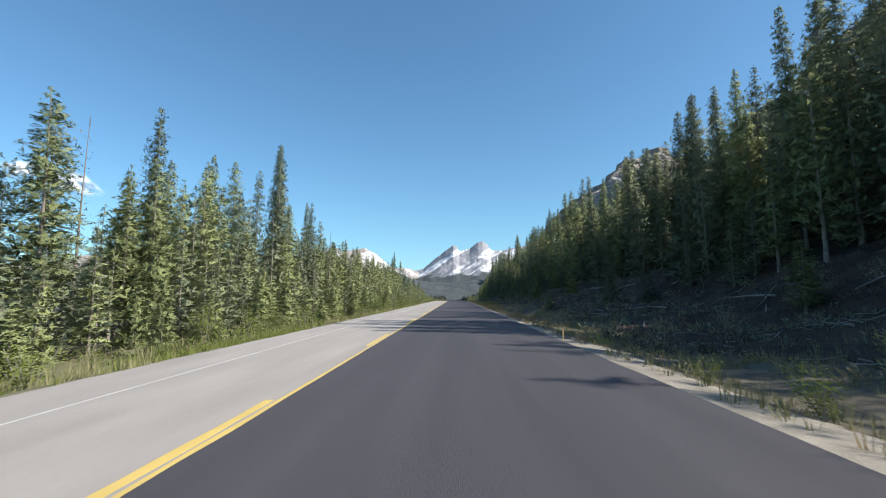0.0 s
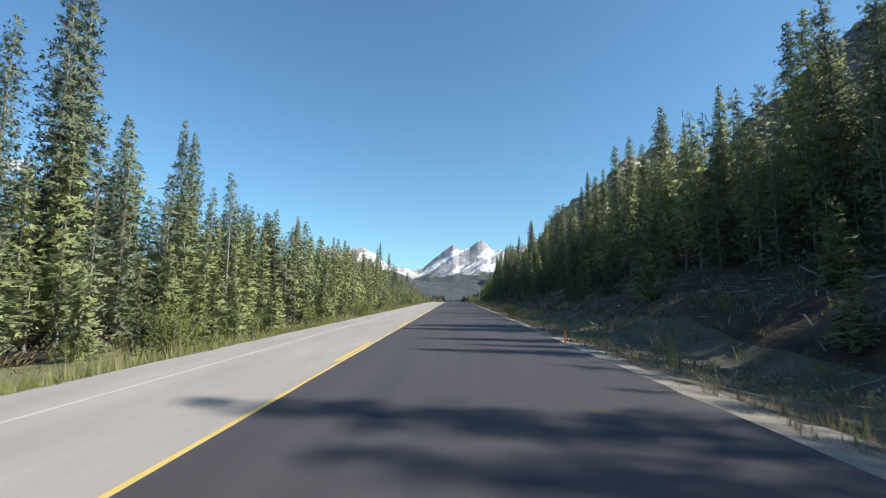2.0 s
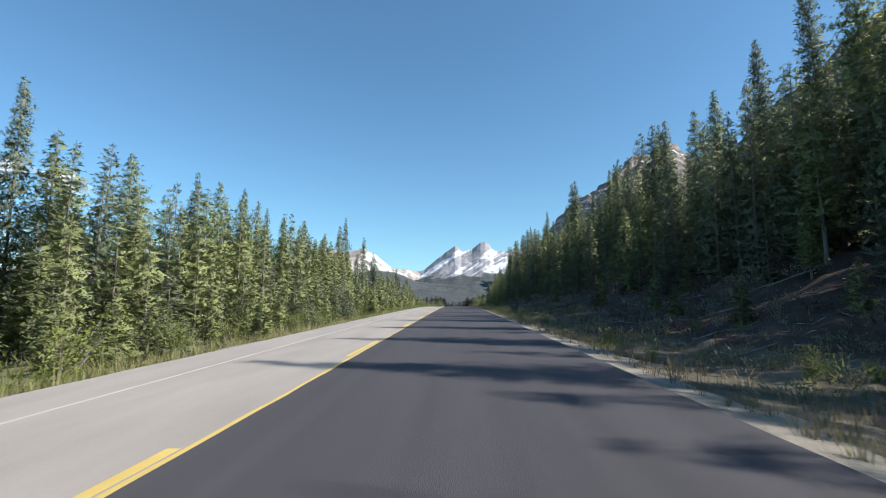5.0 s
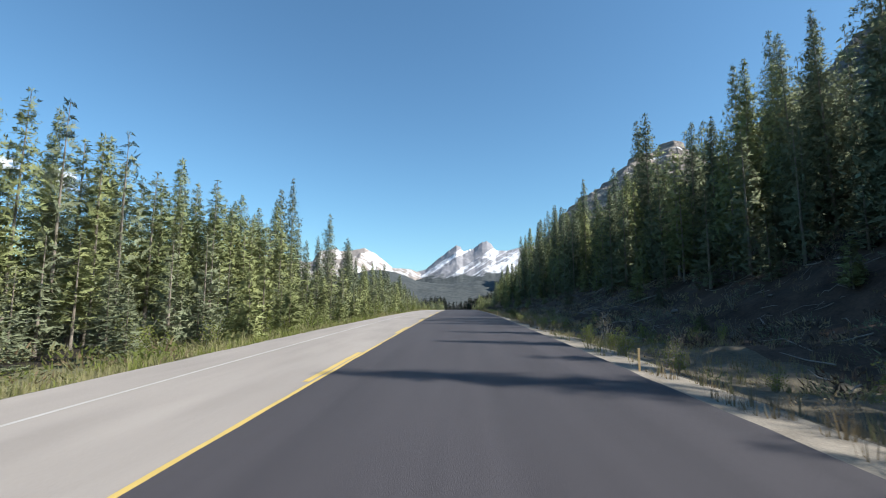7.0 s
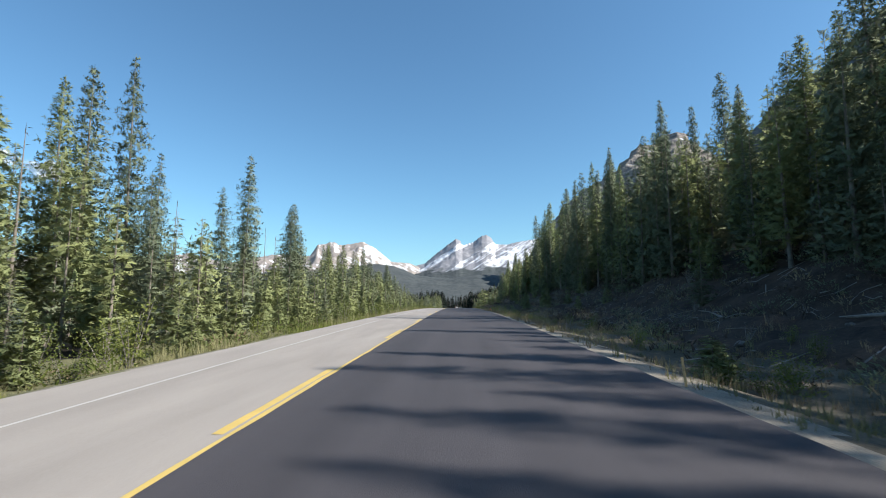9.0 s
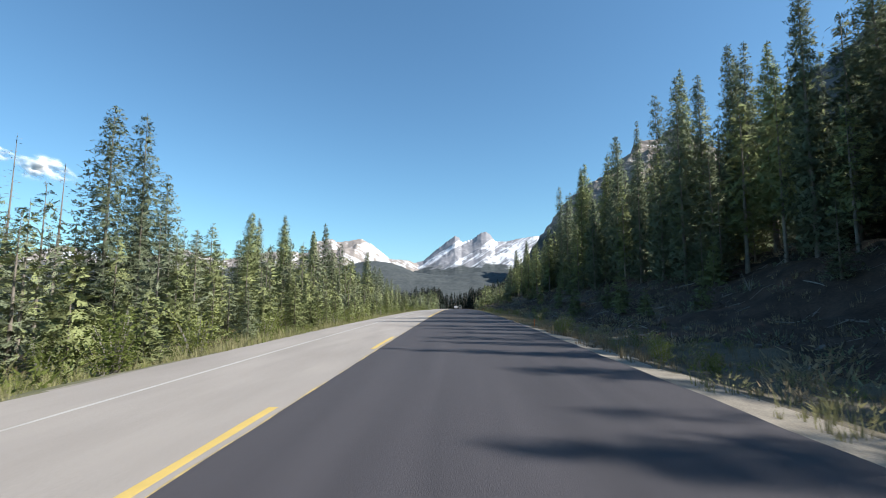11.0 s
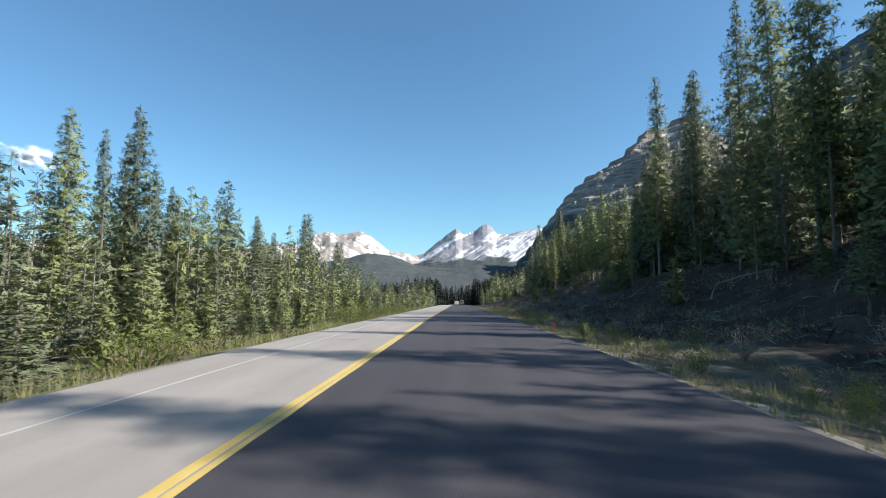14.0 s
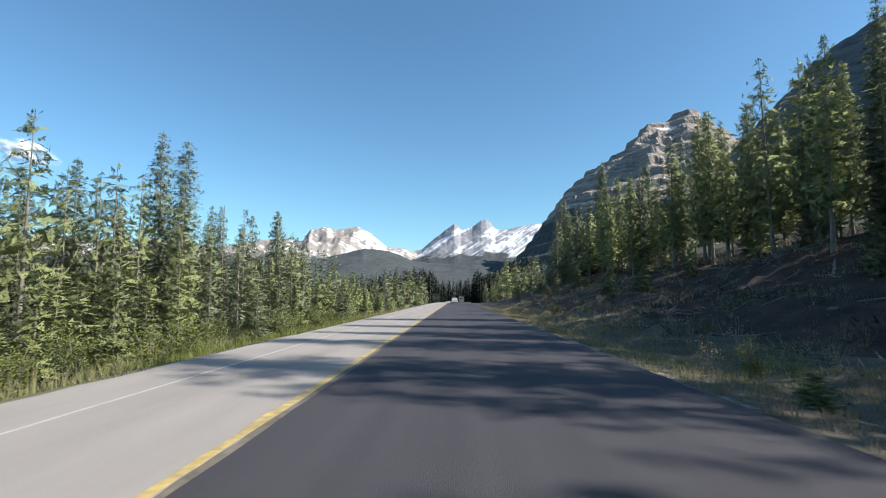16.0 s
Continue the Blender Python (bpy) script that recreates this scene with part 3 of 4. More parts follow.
# the first ones stand out of view, placed to shade the road
TALL_SPRUCE_RIGHT_1 = [
    (34, -5, 19), (34.5, 9, 18.5), (35, 14, 23), (33, 17, 24), (34, 19.5, 26), (36, 21.5, 26), (33, 24, 25),
    (34.5, 29, 23.5), (33.5, 32, 23), (35, 34.5, 22), (33.5, 37, 21), (34.5, 40, 23), (36, 41.5, 22), (34.5, 43.7, 23.6), (37.5, 53.5, 21), (34.5, 55.9, 21), (34.5, 61.9, 21.9), (35.5, 63.8, 22), (34, 65.5, 21), (35, 77.5, 20.5), (35, 80.6, 21), (34, 83.2, 20.5), (38.9, 94.9, 23.8), (34.5, 116.6, 24.2),
    (38.3, 123.5, 26), (34.1, 153.1, 24.5), (34.5, 161.1, 22.5), (34.5, 184.5, 22), (34.5, 188.1, 22.4), (36.5, 190, 23), (37.5, 191.6, 22.5), (34.5, 194, 23.2),
    (34.5, 199.9, 18.7), (35, 201.5, 21.5), (34, 203.5, 21), (35, 207, 23), (34.5, 218.3, 18.4), (38.6, 219.4, 24.5), (34.5, 223.3, 19.5), (33.6, 236.5, 26.8), (34.5, 240.7, 27),
    (36.6, 253.1, 20.3), (34.5, 257.4, 18.5), (34.5, 268.5, 21.5), (39.9, 270, 25.9), (34.5, 283.5, 20), (35, 286, 23.5), (33, 70.5, 17), (35, 72, 19.5), (33.5, 75.5, 16.5),
]
TALL_SPRUCE_RIGHT_2 = [
    (34.5, 277.9, 26.7), (28.5, 285.4, 23.1), (27.1, 302.3, 22.8), (34, 302, 24), (35, 304.5, 25), (36, 306.5, 24.5), (34.5, 302.9, 11.9), (34.5, 311.8, 25), (34.5, 324.1, 28.4),
    (34.5, 333.4, 27.5), (35, 346.5, 28.5), (36, 349, 29.5), (33.7, 334, 17.9), (34.5, 373.1, 30.4), (32.3, 378.9, 24.6), (34.5, 383.5, 26.2), (28.3, 386, 10.8),
    (34.5, 388.2, 18), (33.9, 391.8, 30.7), (34.5, 398.6, 16), (34.5, 400.3, 18), (34.5, 443.4, 17.6), (34.5, 467, 24.5),
    (34.5, 471.1, 25), (34.5, 504.3, 24.3), (34.5, 512.2, 25.6),
]


def free(x, y, gap):
    return all((x - a) ** 2 + (y - b) ** 2 > gap * gap for a, b in planted if abs(y - b) < 4)


rng = random.Random(11)
counts = {k: 0 for k in KINDS}
for kind, lists in (("spruce", (TALL_SPRUCE_LEFT_1, TALL_SPRUCE_LEFT_2, TALL_SPRUCE_RIGHT_1, TALL_SPRUCE_RIGHT_2)),
                    ("pine", (TALL_PINE_LEFT_1, TALL_PINE_RIGHT_1)), ("dead_tree", (TALL_DEAD_LEFT_1, TALL_DEAD_RIGHT_1))):
    for one in lists:
        for x, y, h in one:
            plant(kind, x, y, h, rng)
            planted.append((x, y))
            counts[kind] += 1

# the wild trees between them: the nearest as things, the rest joined
rest = []


def wild(n, x0, x1, y0, y1, power, gap, mix, low, high, limit=300, thing=True, detail=0.52):
    """n tries at trees between x0 (the forest's edge) and x1; mix: weights of spruce, pine, young_pine, dead_tree."""
    rng = random.Random(int(abs(x0) * 7 + y0 * 3 + (50 if x0 > 0 else 0)))
    for i in range(n):
        f = rng.random() ** power
        x, y = x0 + (x1 - x0) * f, rng.uniform(y0, y1)
        if not free(x, y, gap):
            continue
        planted.append((x, y))
        kind = rng.choices(("spruce", "pine", "young_pine", "dead_tree"), mix)[0]
        h = rng.uniform(low, high)
        if kind == "young_pine":
            h = min(h, rng.uniform(2.5, 7.5))
        if thing and counts[kind] < limit:
            counts[kind] += 1
            plant(kind, x, y, h, rng, detail)
        else:
            rest.append((kind, x, y, h))


# bank side: saplings on the bank, the wood above it
wild(55, 17, 26, 0, 470, 1.0, 3.0, (0.3, 0.2, 0.5, 0.0), 2, 5)
wild(200, 26.5, 33, 5, 240, 1.0, 2.3, (0.58, 0.38, 0.03, 0.01), 11, 16.5, detail=0.46)
wild(150, 26.5, 34, 240, 390, 1.0, 2.2, (0.55, 0.42, 0.02, 0.01), 12, 18.5, detail=0.46)
wild(210, 26, 37, 392, 500, 1.0, 2.0, (0.42, 0.50, 0.08, 0.0), 9, 17, detail=0.46)
# edge of the wood on the low side, then its depth
wild(300, -10.0, -15, 0, 470, 0.8, 1.8, (0.15, 0.15, 0.70, 0.0), 2.0, 5.0)
wild(170, -24, -31, 20, 160, 1.0, 2.0, (0.40, 0.58, 0, 0.02), 12, 18)
wild(140, -24, -32, 160, 240, 1.0, 1.8, (0.10, 0.88, 0, 0.02), 13, 17.5)
wild(100, -25, -34, 238, 335, 1.0, 2.2, (0.70, 0.28, 0, 0.02), 8, 13)
wild(170, -24, -34, 335, 470, 1.0, 2.1, (0.45, 0.53, 0, 0.02), 10, 16)
wild(560, -15, -25, 0, 480, 0.9, 1.9, (0.35, 0.45, 0.20, 0.0), 4.5, 9.5, detail=0.60)
wild(250, 33, 40, 5, 390, 1.0, 2.3, (0.58, 0.42, 0, 0), 13, 20, detail=0.46)
wild(160, -31, -37, 5, 480, 1.0, 2.3, (0.5, 0.5, 0, 0), 12, 17, detail=0.46)
# added rows on the bank side, partly unseen, that keep sun off the bank
wild(90, 31, 44, -20, 110, 1.0, 2.0, (0.7, 0.3, 0, 0), 13, 16.5, thing=False)
wild(60, 26.5, 36, -60, 5, 1.0, 2.3, (0.6, 0.4, 0, 0), 9, 13.5, thing=False)
wild(90, 37, 58, -60, 5, 1.0, 2.3, (0.6, 0.4, 0, 0), 13, 18, thing=False)
wild(150, 36, 52, -25, 105, 1.0, 2.2, (0.7, 0.3, 0, 0), 17, 22, thing=False)
wild(150, 39, 52, 105, 385, 1.0, 2.4, (0.7, 0.3, 0, 0), 17, 22, thing=False)
# unseen woods behind the start on the low side
wild(60, -22, -40, -60, 0, 1.0, 2.3, (0.6, 0.4, 0, 0), 12, 18, thing=False)
edge = len(rest)
wild(190, 24.5, 32, -5, 240, 1.0, 1.7, (0.75, 0.15, 0.10, 0.0), 4, 10, thing=False)
wild(25, 25, 33, 240, 300, 1.0, 1.7, (0.70, 0.20, 0.10, 0.0), 4, 11, thing=False)
wild(40, 26, 33, 300, 392, 1.0, 1.7, (0.35, 0.45, 0.20, 0.0), 4, 10, thing=False)
far = len(rest)
wild(110, -37, -50, 5, 560, 1.2, 2.4, (0.6, 0.4, 0, 0), 11, 17, thing=False)
wild(110, -9.5, -34, 470, 590, 1.0, 2.4, (0.4, 0.5, 0.1, 0), 5, 13, thing=False)
wild(150, 40, 58, 5, 390, 1.2, 2.4, (0.6, 0.4, 0, 0), 14, 21, thing=False)
wild(70, 36, 58, 392, 560, 1.2, 2.6, (0.6, 0.4, 0, 0), 7, 12, thing=False)
wild(80, 15, 38, 500, 600, 1.0, 2.4, (0.4, 0.5, 0.1, 0), 5, 13, thing=False)
wild(330, -48, -130, -40, 640, 1.0, 3.6, (0.6, 0.4, 0, 0), 11, 16, thing=False)
wild(260, 56, 120, -40, 600, 1.0, 3.6, (0.6, 0.4, 0, 0), 11, 17, thing=False)
dark = len(rest)
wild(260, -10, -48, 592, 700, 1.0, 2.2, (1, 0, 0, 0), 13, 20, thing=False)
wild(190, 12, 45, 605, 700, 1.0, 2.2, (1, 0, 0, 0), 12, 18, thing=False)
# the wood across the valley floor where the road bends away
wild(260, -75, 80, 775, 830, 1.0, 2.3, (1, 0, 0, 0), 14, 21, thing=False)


def woods(name, trees, detail, label, spruce=None):
    """The trees that nobody could count, joined into one mesh with two materials."""
    lib, loops, verts, faces, idx, mats = {}, [], [], [], [], [BARK, SPRUCE, PINE, DEADWOOD]
    rng = random.Random(5)
    for kind, x, y, h in trees:
        key = (kind, rng.randrange(3))
        if key not in lib:
            t, c, needles, _ = tree_model(*key, detail)
            ways = np.array([tuple(d) for d in c.outward()])
            lib[key] = (np.array([tuple(p) for p in t.v]), t.f, np.array([tuple(p) for p in c.v]), c.f, mats.index(needles), ways)
        tv, tf, cv, cf, mi, ways = lib[key]
        s = h / KINDS[kind][0]
        w = s ** 0.5
        a = rng.random() * 6.28
        rot = np.array([[math.cos(a) * w, -math.sin(a) * w, 0], [math.sin(a) * w, math.cos(a) * w, 0], [0, 0, s]])
        at = np.array([x, y, ground_z(x, y) - 0.05])
        turn = np.array([[math.cos(a), -math.sin(a), 0], [math.sin(a), math.cos(a), 0], [0, 0, 1]])
        round_ = np.array([(math.cos(6.283 * q / 7), math.sin(6.283 * q / 7), 0) for q in range(7)])
        loops.extend((round_[np.array(tf).ravel() % 7] @ turn.T).tolist())
        loops.extend((ways @ turn.T).tolist())
        for vv, ff, m in ((tv, tf, 0), (cv, cf, mi)):
            k = len(verts)
            verts.extend((vv @ rot.T + at).tolist())
            faces.extend([tuple(k + q for q in f) for f in ff])
            idx.extend([m] * len(ff))
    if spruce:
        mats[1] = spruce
    ob = mesh_object(name, verts, faces, mats, True, idx)
    ob.data.normals_split_custom_set(loops)
    return tagged(ob, label, "forest", kind="stuff")


woods("forest_edge", rest[edge:far], 0.42, "low dense spruces and pines crowding the top of the bank")
woods("forest", rest[:edge], 0.25, "dense conifer woods of spruce and pine behind the roadside trees")
woods("forest_far", rest[far:dark], 0.15, "deeper conifer woods closing the view along the road")

# spruces at the road's end, with shade in their needle colour
woods("forest_valley", rest[dark:], 0.17, "dense spruce woods, shade in their colour, where the road bends out of sight", SHADED_SPRUCE)


# ---- traffic far ahead ----
CAR_PAINT = material("white car paint", (0.40, 0.40, 0.41), (0.50, 0.50, 0.51), 0.5, 0.35, 0, 20, spec=0.5)
GLASS = material("dark car glass", (0.015, 0.018, 0.02), (0.03, 0.035, 0.04), 1, 0.08, 0, 20, spec=0.6)
RUBBER = material("tyre rubber", (0.012, 0.012, 0.012), (0.03, 0.03, 0.03), 3, 0.9, 0.2, 60)
LAMP_RED = material("red lamp glass", (0.35, 0.02, 0.02), (0.45, 0.03, 0.03), 3, 0.3, 0, 20)


def hull(sections, bevel=0.05):
    """A body through cross-sections (y, half width, bottom, top, half width at top)."""
    bm = bmesh.new()
    rings = []
    for y, w, z0, z1, wt in sections:
        rings.append([bm.verts.new(p) for p in ((-w, y, z0), (w, y, z0), (w, y, (z0 + z1) / 2), (wt, y, z1), (-wt, y, z1), (-w, y, (z0 + z1) / 2))])
    for a, b in zip(rings, rings[1:]):
        for i in range(6):
            j = (i + 1) % 6
            bm.faces.new((a[i], a[j], b[j], b[i]))
    bm.faces.new(rings[0][::-1])
    bm.faces.new(rings[-1])
    bmesh.ops.recalc_face_normals(bm, faces=bm.faces)
    bmesh.ops.bevel(bm, geom=bm.edges[:], offset=bevel, segments=2, affect="EDGES")
    return bm


def part(name, bm, mat, parent, label=""):
    me = bpy.data.meshes.new(name)
    bm.to_mesh(me)
    bm.free()
    me.materials.append(mat)
    return tagged(under(new(name, me), parent), label)


def wheel(parent, x, y, r):
    bm = bmesh.new()
    bmesh.ops.create_cone(bm, cap_ends=True, segments=20, radius1=r, radius2=r, depth=0.22, matrix=Matrix.Translation((x, y, r)) @ Matrix.Rotation(radians(90), 4, "Y"))
    bmesh.ops.bevel(bm, geom=[e for e in bm.edges if len(e.link_faces) == 2 and e.calc_face_angle() > 1], offset=0.03, segments=2, affect="EDGES")
    tyre = part("wheel", bm, RUBBER, parent)
    bm = bmesh.new()
    bmesh.ops.create_cone(bm, cap_ends=True, segments=16, radius1=r * 0.6, radius2=r * 0.5, depth=0.05, matrix=Matrix.Translation((x + math.copysign(0.11, x), y, r)) @ Matrix.Rotation(radians(90) * math.copysign(1, x), 4, "Y"))
    part("hub", bm, CAR_PAINT, tyre)


def vehicle(kind, x, y, body, cabin, label, wheels, r, paint=CAR_PAINT):
    root = new(kind, None)
    root.location = (x, y, road_z(y) + 0.035)
    root.rotation_euler = (math.atan2(road_z(y + 3) - road_z(y - 3), 6), 0, 0)
    part("body", hull(body), paint, root)
    part("windows", hull(cabin, 0.04), GLASS, root)
    w = body[0][1]
    for wx in (-w + 0.12, w - 0.12):
        for wy in wheels:
            wheel(root, wx, wy, r)
    for sx in (-1, 1):
        bm = bmesh.new()
        bmesh.ops.create_cube(bm, size=1, matrix=Matrix.Translation((sx * (w - 0.14), body[0][0] - 0.01, 0.95)) @ Matrix.Diagonal((0.18, 0.06, 0.22, 1)))
        bmesh.ops.bevel(bm, geom=bm.edges[:], offset=0.015, segments=1, affect="EDGES")
        part("tail_lamp", bm, LAMP_RED, root)
    tagged(root, label, "car" if kind == "car" else "camper van")


vehicle("car", 1.8, 503, [(-2.2, 0.9, 0.3, 1.0, 0.82), (-2.0, 0.92, 0.22, 1.55, 0.62), (0.2, 0.93, 0.2, 1.58, 0.62), (1.0, 0.93, 0.2, 1.05, 0.78), (2.1, 0.88, 0.25, 0.85, 0.7)],
        [(-2.06, 0.60, 1.08, 1.47, 0.52), (0.2, 0.945, 1.06, 1.46, 0.68)], "small white car driving away down the road", (-1.35, 1.35), 0.33)
vehicle("camper_van", 4.4, 572, [(-3.2, 1.05, 0.5, 2.4, 0.98), (1.4, 1.07, 0.45, 2.5, 1.0), (1.9, 1.05, 0.4, 2.0, 0.9), (2.7, 1.05, 0.4, 1.3, 0.85), (3.2, 1.0, 0.4, 1.1, 0.8)],
        [(-3.24, 0.6, 1.3, 1.95, 0.55), (-3.0, 0.6, 1.3, 1.95, 0.55)], "boxy grey camper van driving away down the road", (-2.0, 2.2), 0.38,
        material("grey van paint", (0.13, 0.14, 0.14), (0.18, 0.19, 0.19), 0.5, 0.4, 0, 20, spec=0.5))

# ---- a small cloud low in the sky ----
def cloud_material():
    """White vapour that thins out raggedly towards its rim."""
    m = bpy.data.materials.new("cloud")
    m.use_nodes = True
    n, l = m.node_tree.nodes, m.node_tree.links
    b = n["Principled BSDF"]
    b.inputs["Base Color"].default_value = (0.70, 0.69, 0.71, 1)
    b.inputs["Roughness"].default_value = 1.0
    b.inputs["Specular IOR Level"].default_value = 0.0
    co, tex, far_, mx = n.new("ShaderNodeTexCoord"), n.new("ShaderNodeTexNoise"), n.new("ShaderNodeVectorMath"), n.new("ShaderNodeMath")
    tex.inputs["Scale"].default_value, tex.inputs["Detail"].default_value = 1.9, 6
    far_.operation, mx.operation = "LENGTH", "MULTIPLY_ADD"
    l.new(co.outputs["Object"], tex.inputs["Vector"])
    l.new(co.outputs["Object"], far_.inputs[0])
    l.new(tex.outputs[0], mx.inputs[0])
    mx.inputs[1].default_value = -1.7
    l.new(far_.outputs["Value"], mx.inputs[2])
    rim = n.new("ShaderNodeMapRange")
    rim.interpolation_type = "SMOOTHSTEP"
    rim.inputs[1].default_value, rim.inputs[2].default_value = -0.08, -0.85
    rim.inputs[3].default_value, rim.inputs[4].default_value = 0.0, 0.9
    l.new(mx.outputs[0], rim.inputs[0])
    l.new(rim.outputs[0], b.inputs["Alpha"])
    return m


CLOUD = cloud_material()


def cloud(azimuth, elevation, wide, tall, tilt):
    """A billowing bank of vapour about 4 km off."""
    bm = bmesh.new()
    bmesh.ops.create_grid(bm, x_segments=40, y_segments=24, size=1.0, matrix=Matrix.Rotation(radians(90), 4, "X"))
    for v in bm.verts:
        v.co.y = 0.15 * noise.fractal(v.co * 2.4, 1.0, 2.0, 4) + 0.25 * (v.co.x ** 2 + v.co.z ** 2)
    me = bpy.data.meshes.new("cloud")
    bm.to_mesh(me)
    bm.free()
    me.materials.append(CLOUD)
    me.polygons.foreach_set("use_smooth", [True] * len(me.polygons))
    cl = new("cloud", me)
    a = radians(azimuth)
    cl.location = (2 - 3900 * math.sin(a), 240 + 3900 * math.cos(a), 3900 * math.tan(radians(elevation)))
    cl.rotation_euler = (0, radians(tilt), a)
    cl.scale = (wide, wide, tall)
    tagged(cl, "small soft white cloud low in the blue sky", "cloud", kind="structure")


cloud(42.2, 12.45, 215, 120, 18)
cloud(46.2, 13.1, 170, 85, 6)


# ---- undergrowth ----
def tufts(name, n, x0, x1, y0, y1, height, mats, label, seed, keep=1.0):
    """Blades of grass and weeds in clumps, joined."""
    rng = random.Random(seed)
    verts, faces, idx = [], [], []
    for i in range(n):
        x, y = rng.uniform(x0, x1), rng.uniform(y0, y1)
        if fbm(x * 0.25, y * 0.25, seed) < -0.25 * keep:
            continue
        z = ground_z(x, y)
        m = 0 if fbm(x * 0.08, y * 0.08, seed + 4) > rng.uniform(-0.4, 0.3) else 1
        hh = height * (rng.uniform(0.35, 1.0) + (rng.random() ** 5) * 1.6)
        for b in range(rng.randrange(6, 11)):
            a = rng.random() * 6.28
            r = rng.uniform(0, 0.16)
            bx, by = x + r * math.cos(a), y + r * math.sin(a)
            w = rng.uniform(0.006, 0.016)
            k = len(verts)
            lean = rng.uniform(0.05, 0.5) * hh
            verts += [(bx - w * math.sin(a), by + w * math.cos(a), z - 0.03), (bx + w * math.sin(a), by - w * math.cos(a), z - 0.03),
                      (bx + lean * math.cos(a), by + lean * math.sin(a), z + hh * rng.uniform(0.7, 1.1))]
            faces.append((k, k + 1, k + 2))
            idx.append(m)
    return tagged(mesh_object(name, verts, faces, mats, False, idx), label, "grass", kind="stuff")


tufts("verge_grass", 24000, -12, -5.15, 0, 440, 0.36, [GRASS, LEAF], "rough green grass and weeds along the verge", 3, 0.3)
tufts("dry_grass", 11000, 7.5, 14.5, 0, 290, 0.26, [DRY, GRASS], "sparse dry grass and weeds on the gravel shoulder", 8)
tufts("shoulder_grass", 15000, 7.25, 12.5, 285, 470, 0.15, [DRY, GRASS], "pale dry grass covering the shoulder", 19, 2.0)
tufts("bank_grass", 6000, 13, 27, 0, 470, 0.36, [DRY, GRASS], "dry grass on the cut bank", 15)


def shrub_mesh(seed, leaves, leaf, mats):
    """Stems fanning from one root with leaves along them. Radius and height about one metre."""
    rng = random.Random(seed)
    stems, crown = Geo(), Geo()
    for i in range(9):
        a, tilt = rng.random() * 6.28, rng.uniform(0.1, 0.75)
        ln = rng.uniform(0.6, 1.1)
        tip = Vector((math.cos(a) * tilt * ln, math.sin(a) * tilt * ln, ln))
        stems.tube([((0, 0, -0.1), 0.016), (tuple(tip * 0.5), 0.010), (tuple(tip), 0.003)], 4)
        for j in range(leaves):
            f = rng.uniform(0.15, 1.05)
            p = tip * f + Vector((rng.gauss(0, 0.10), rng.gauss(0, 0.10), rng.gauss(0, 0.06)))
            d = Vector((rng.uniform(-1, 1), rng.uniform(-1, 1), rng.uniform(-0.2, 1))).normalized() * leaf * rng.uniform(0.6, 1.3)
            w = d.cross(Vector((rng.uniform(-1, 1), rng.uniform(-1, 1), rng.uniform(-1, 1)))).normalized() * leaf * 0.33
            crown.tri(p - w, p + w, p + d)
    out = []
    for nm, g, m in (("framework", stems, DEADWOOD), ("foliage", crown, mats)):
        me = bpy.data.meshes.new(nm)
        me.from_pydata([tuple(v) for v in g.v], [], g.f)
        me.materials.append(m)
        out.append(me)
    return out


SHRUBS = {"willow_shrub": ([shrub_mesh(40 + i, 85, 0.058, LEAF) for i in range(4)], "leafy green willow shrub beside the road"),
          "dry_shrub": ([shrub_mesh(60 + i, 16, 0.06, DRY) for i in range(3)], "nearly bare grey-brown shrub on the bank")}


def shrub(kind, x, y, h, rng):
    meshes, label = SHRUBS[kind]
    root = new(kind, None)
    root.location = (x, y, ground_z(x, y))
    root.rotation_euler = (0, 0, rng.random() * 6.28)
    root.scale = (h * rng.uniform(0.8, 1.2), h * rng.uniform(0.8, 1.2), h)
    for me in rng.choice(meshes):
        under(new(me.name.split(".")[0], me), root)
    tagged(root, label, "shrub", kind.replace("_", " ") + "s")


rng = random.Random(21)
for i in range(190):
    shrub("willow_shrub", rng.uniform(-15, -7.4), rng.uniform(2, 420), rng.uniform(0.7, 2.2), rng)
BUSHES = [(8.6, 7.9, 0.8), (8.1, 10.5, 0.6), (9.2, 108.8, 0.8), (9.0, 103.3, 0.8), (8.8, 158.6, 0.6), (10.5, 155, 0.7), (8.4, 203, 0.7), (9.0, 196, 0.8),
          (8.2, 276.6, 0.8), (8.2, 267.8, 0.6), (8.7, 265.3, 0.9), (8.7, 318.8, 0.8), (8.5, 322.8, 0.6), (8.3, 316, 0.6), (8.5, 342, 0.7), (8.8, 339, 0.7),
          (8.4, 354.3, 0.8), (8.3, 366, 0.6), (9.4, 130, 0.7), (9.2, 60, 0.6)]
for x, y, h in BUSHES:
    shrub("willow_shrub", x, y, h, rng)
for x, y, h in ((8.2, 193.4, 0.9), (9.6, 205, 0.8), (8.6, 97, 0.8), (8.9, 174, 0.7), (9.3, 352, 1.1)):
    shrub("dry_shrub", x, y, h, rng)
for x, y, h in ((8.7, 373.5, 0.7), (10.9, 204.7, 0.7), (18.4, 191, 1.3), (9.1, 217.6, 1.2), (9.8, 218.6, 1.1), (14.5, 60, 2.2), (19, 66, 3.0), (15.8, 78.3, 3.8), (18.6, 96, 2.6)):
    plant("young_pine", x, y, h, rng, 0.68)
for i in range(80):
    shrub("willow_shrub", rng.uniform(9.6, 16), rng.uniform(2, 430), rng.uniform(0.4, 1.1), rng)
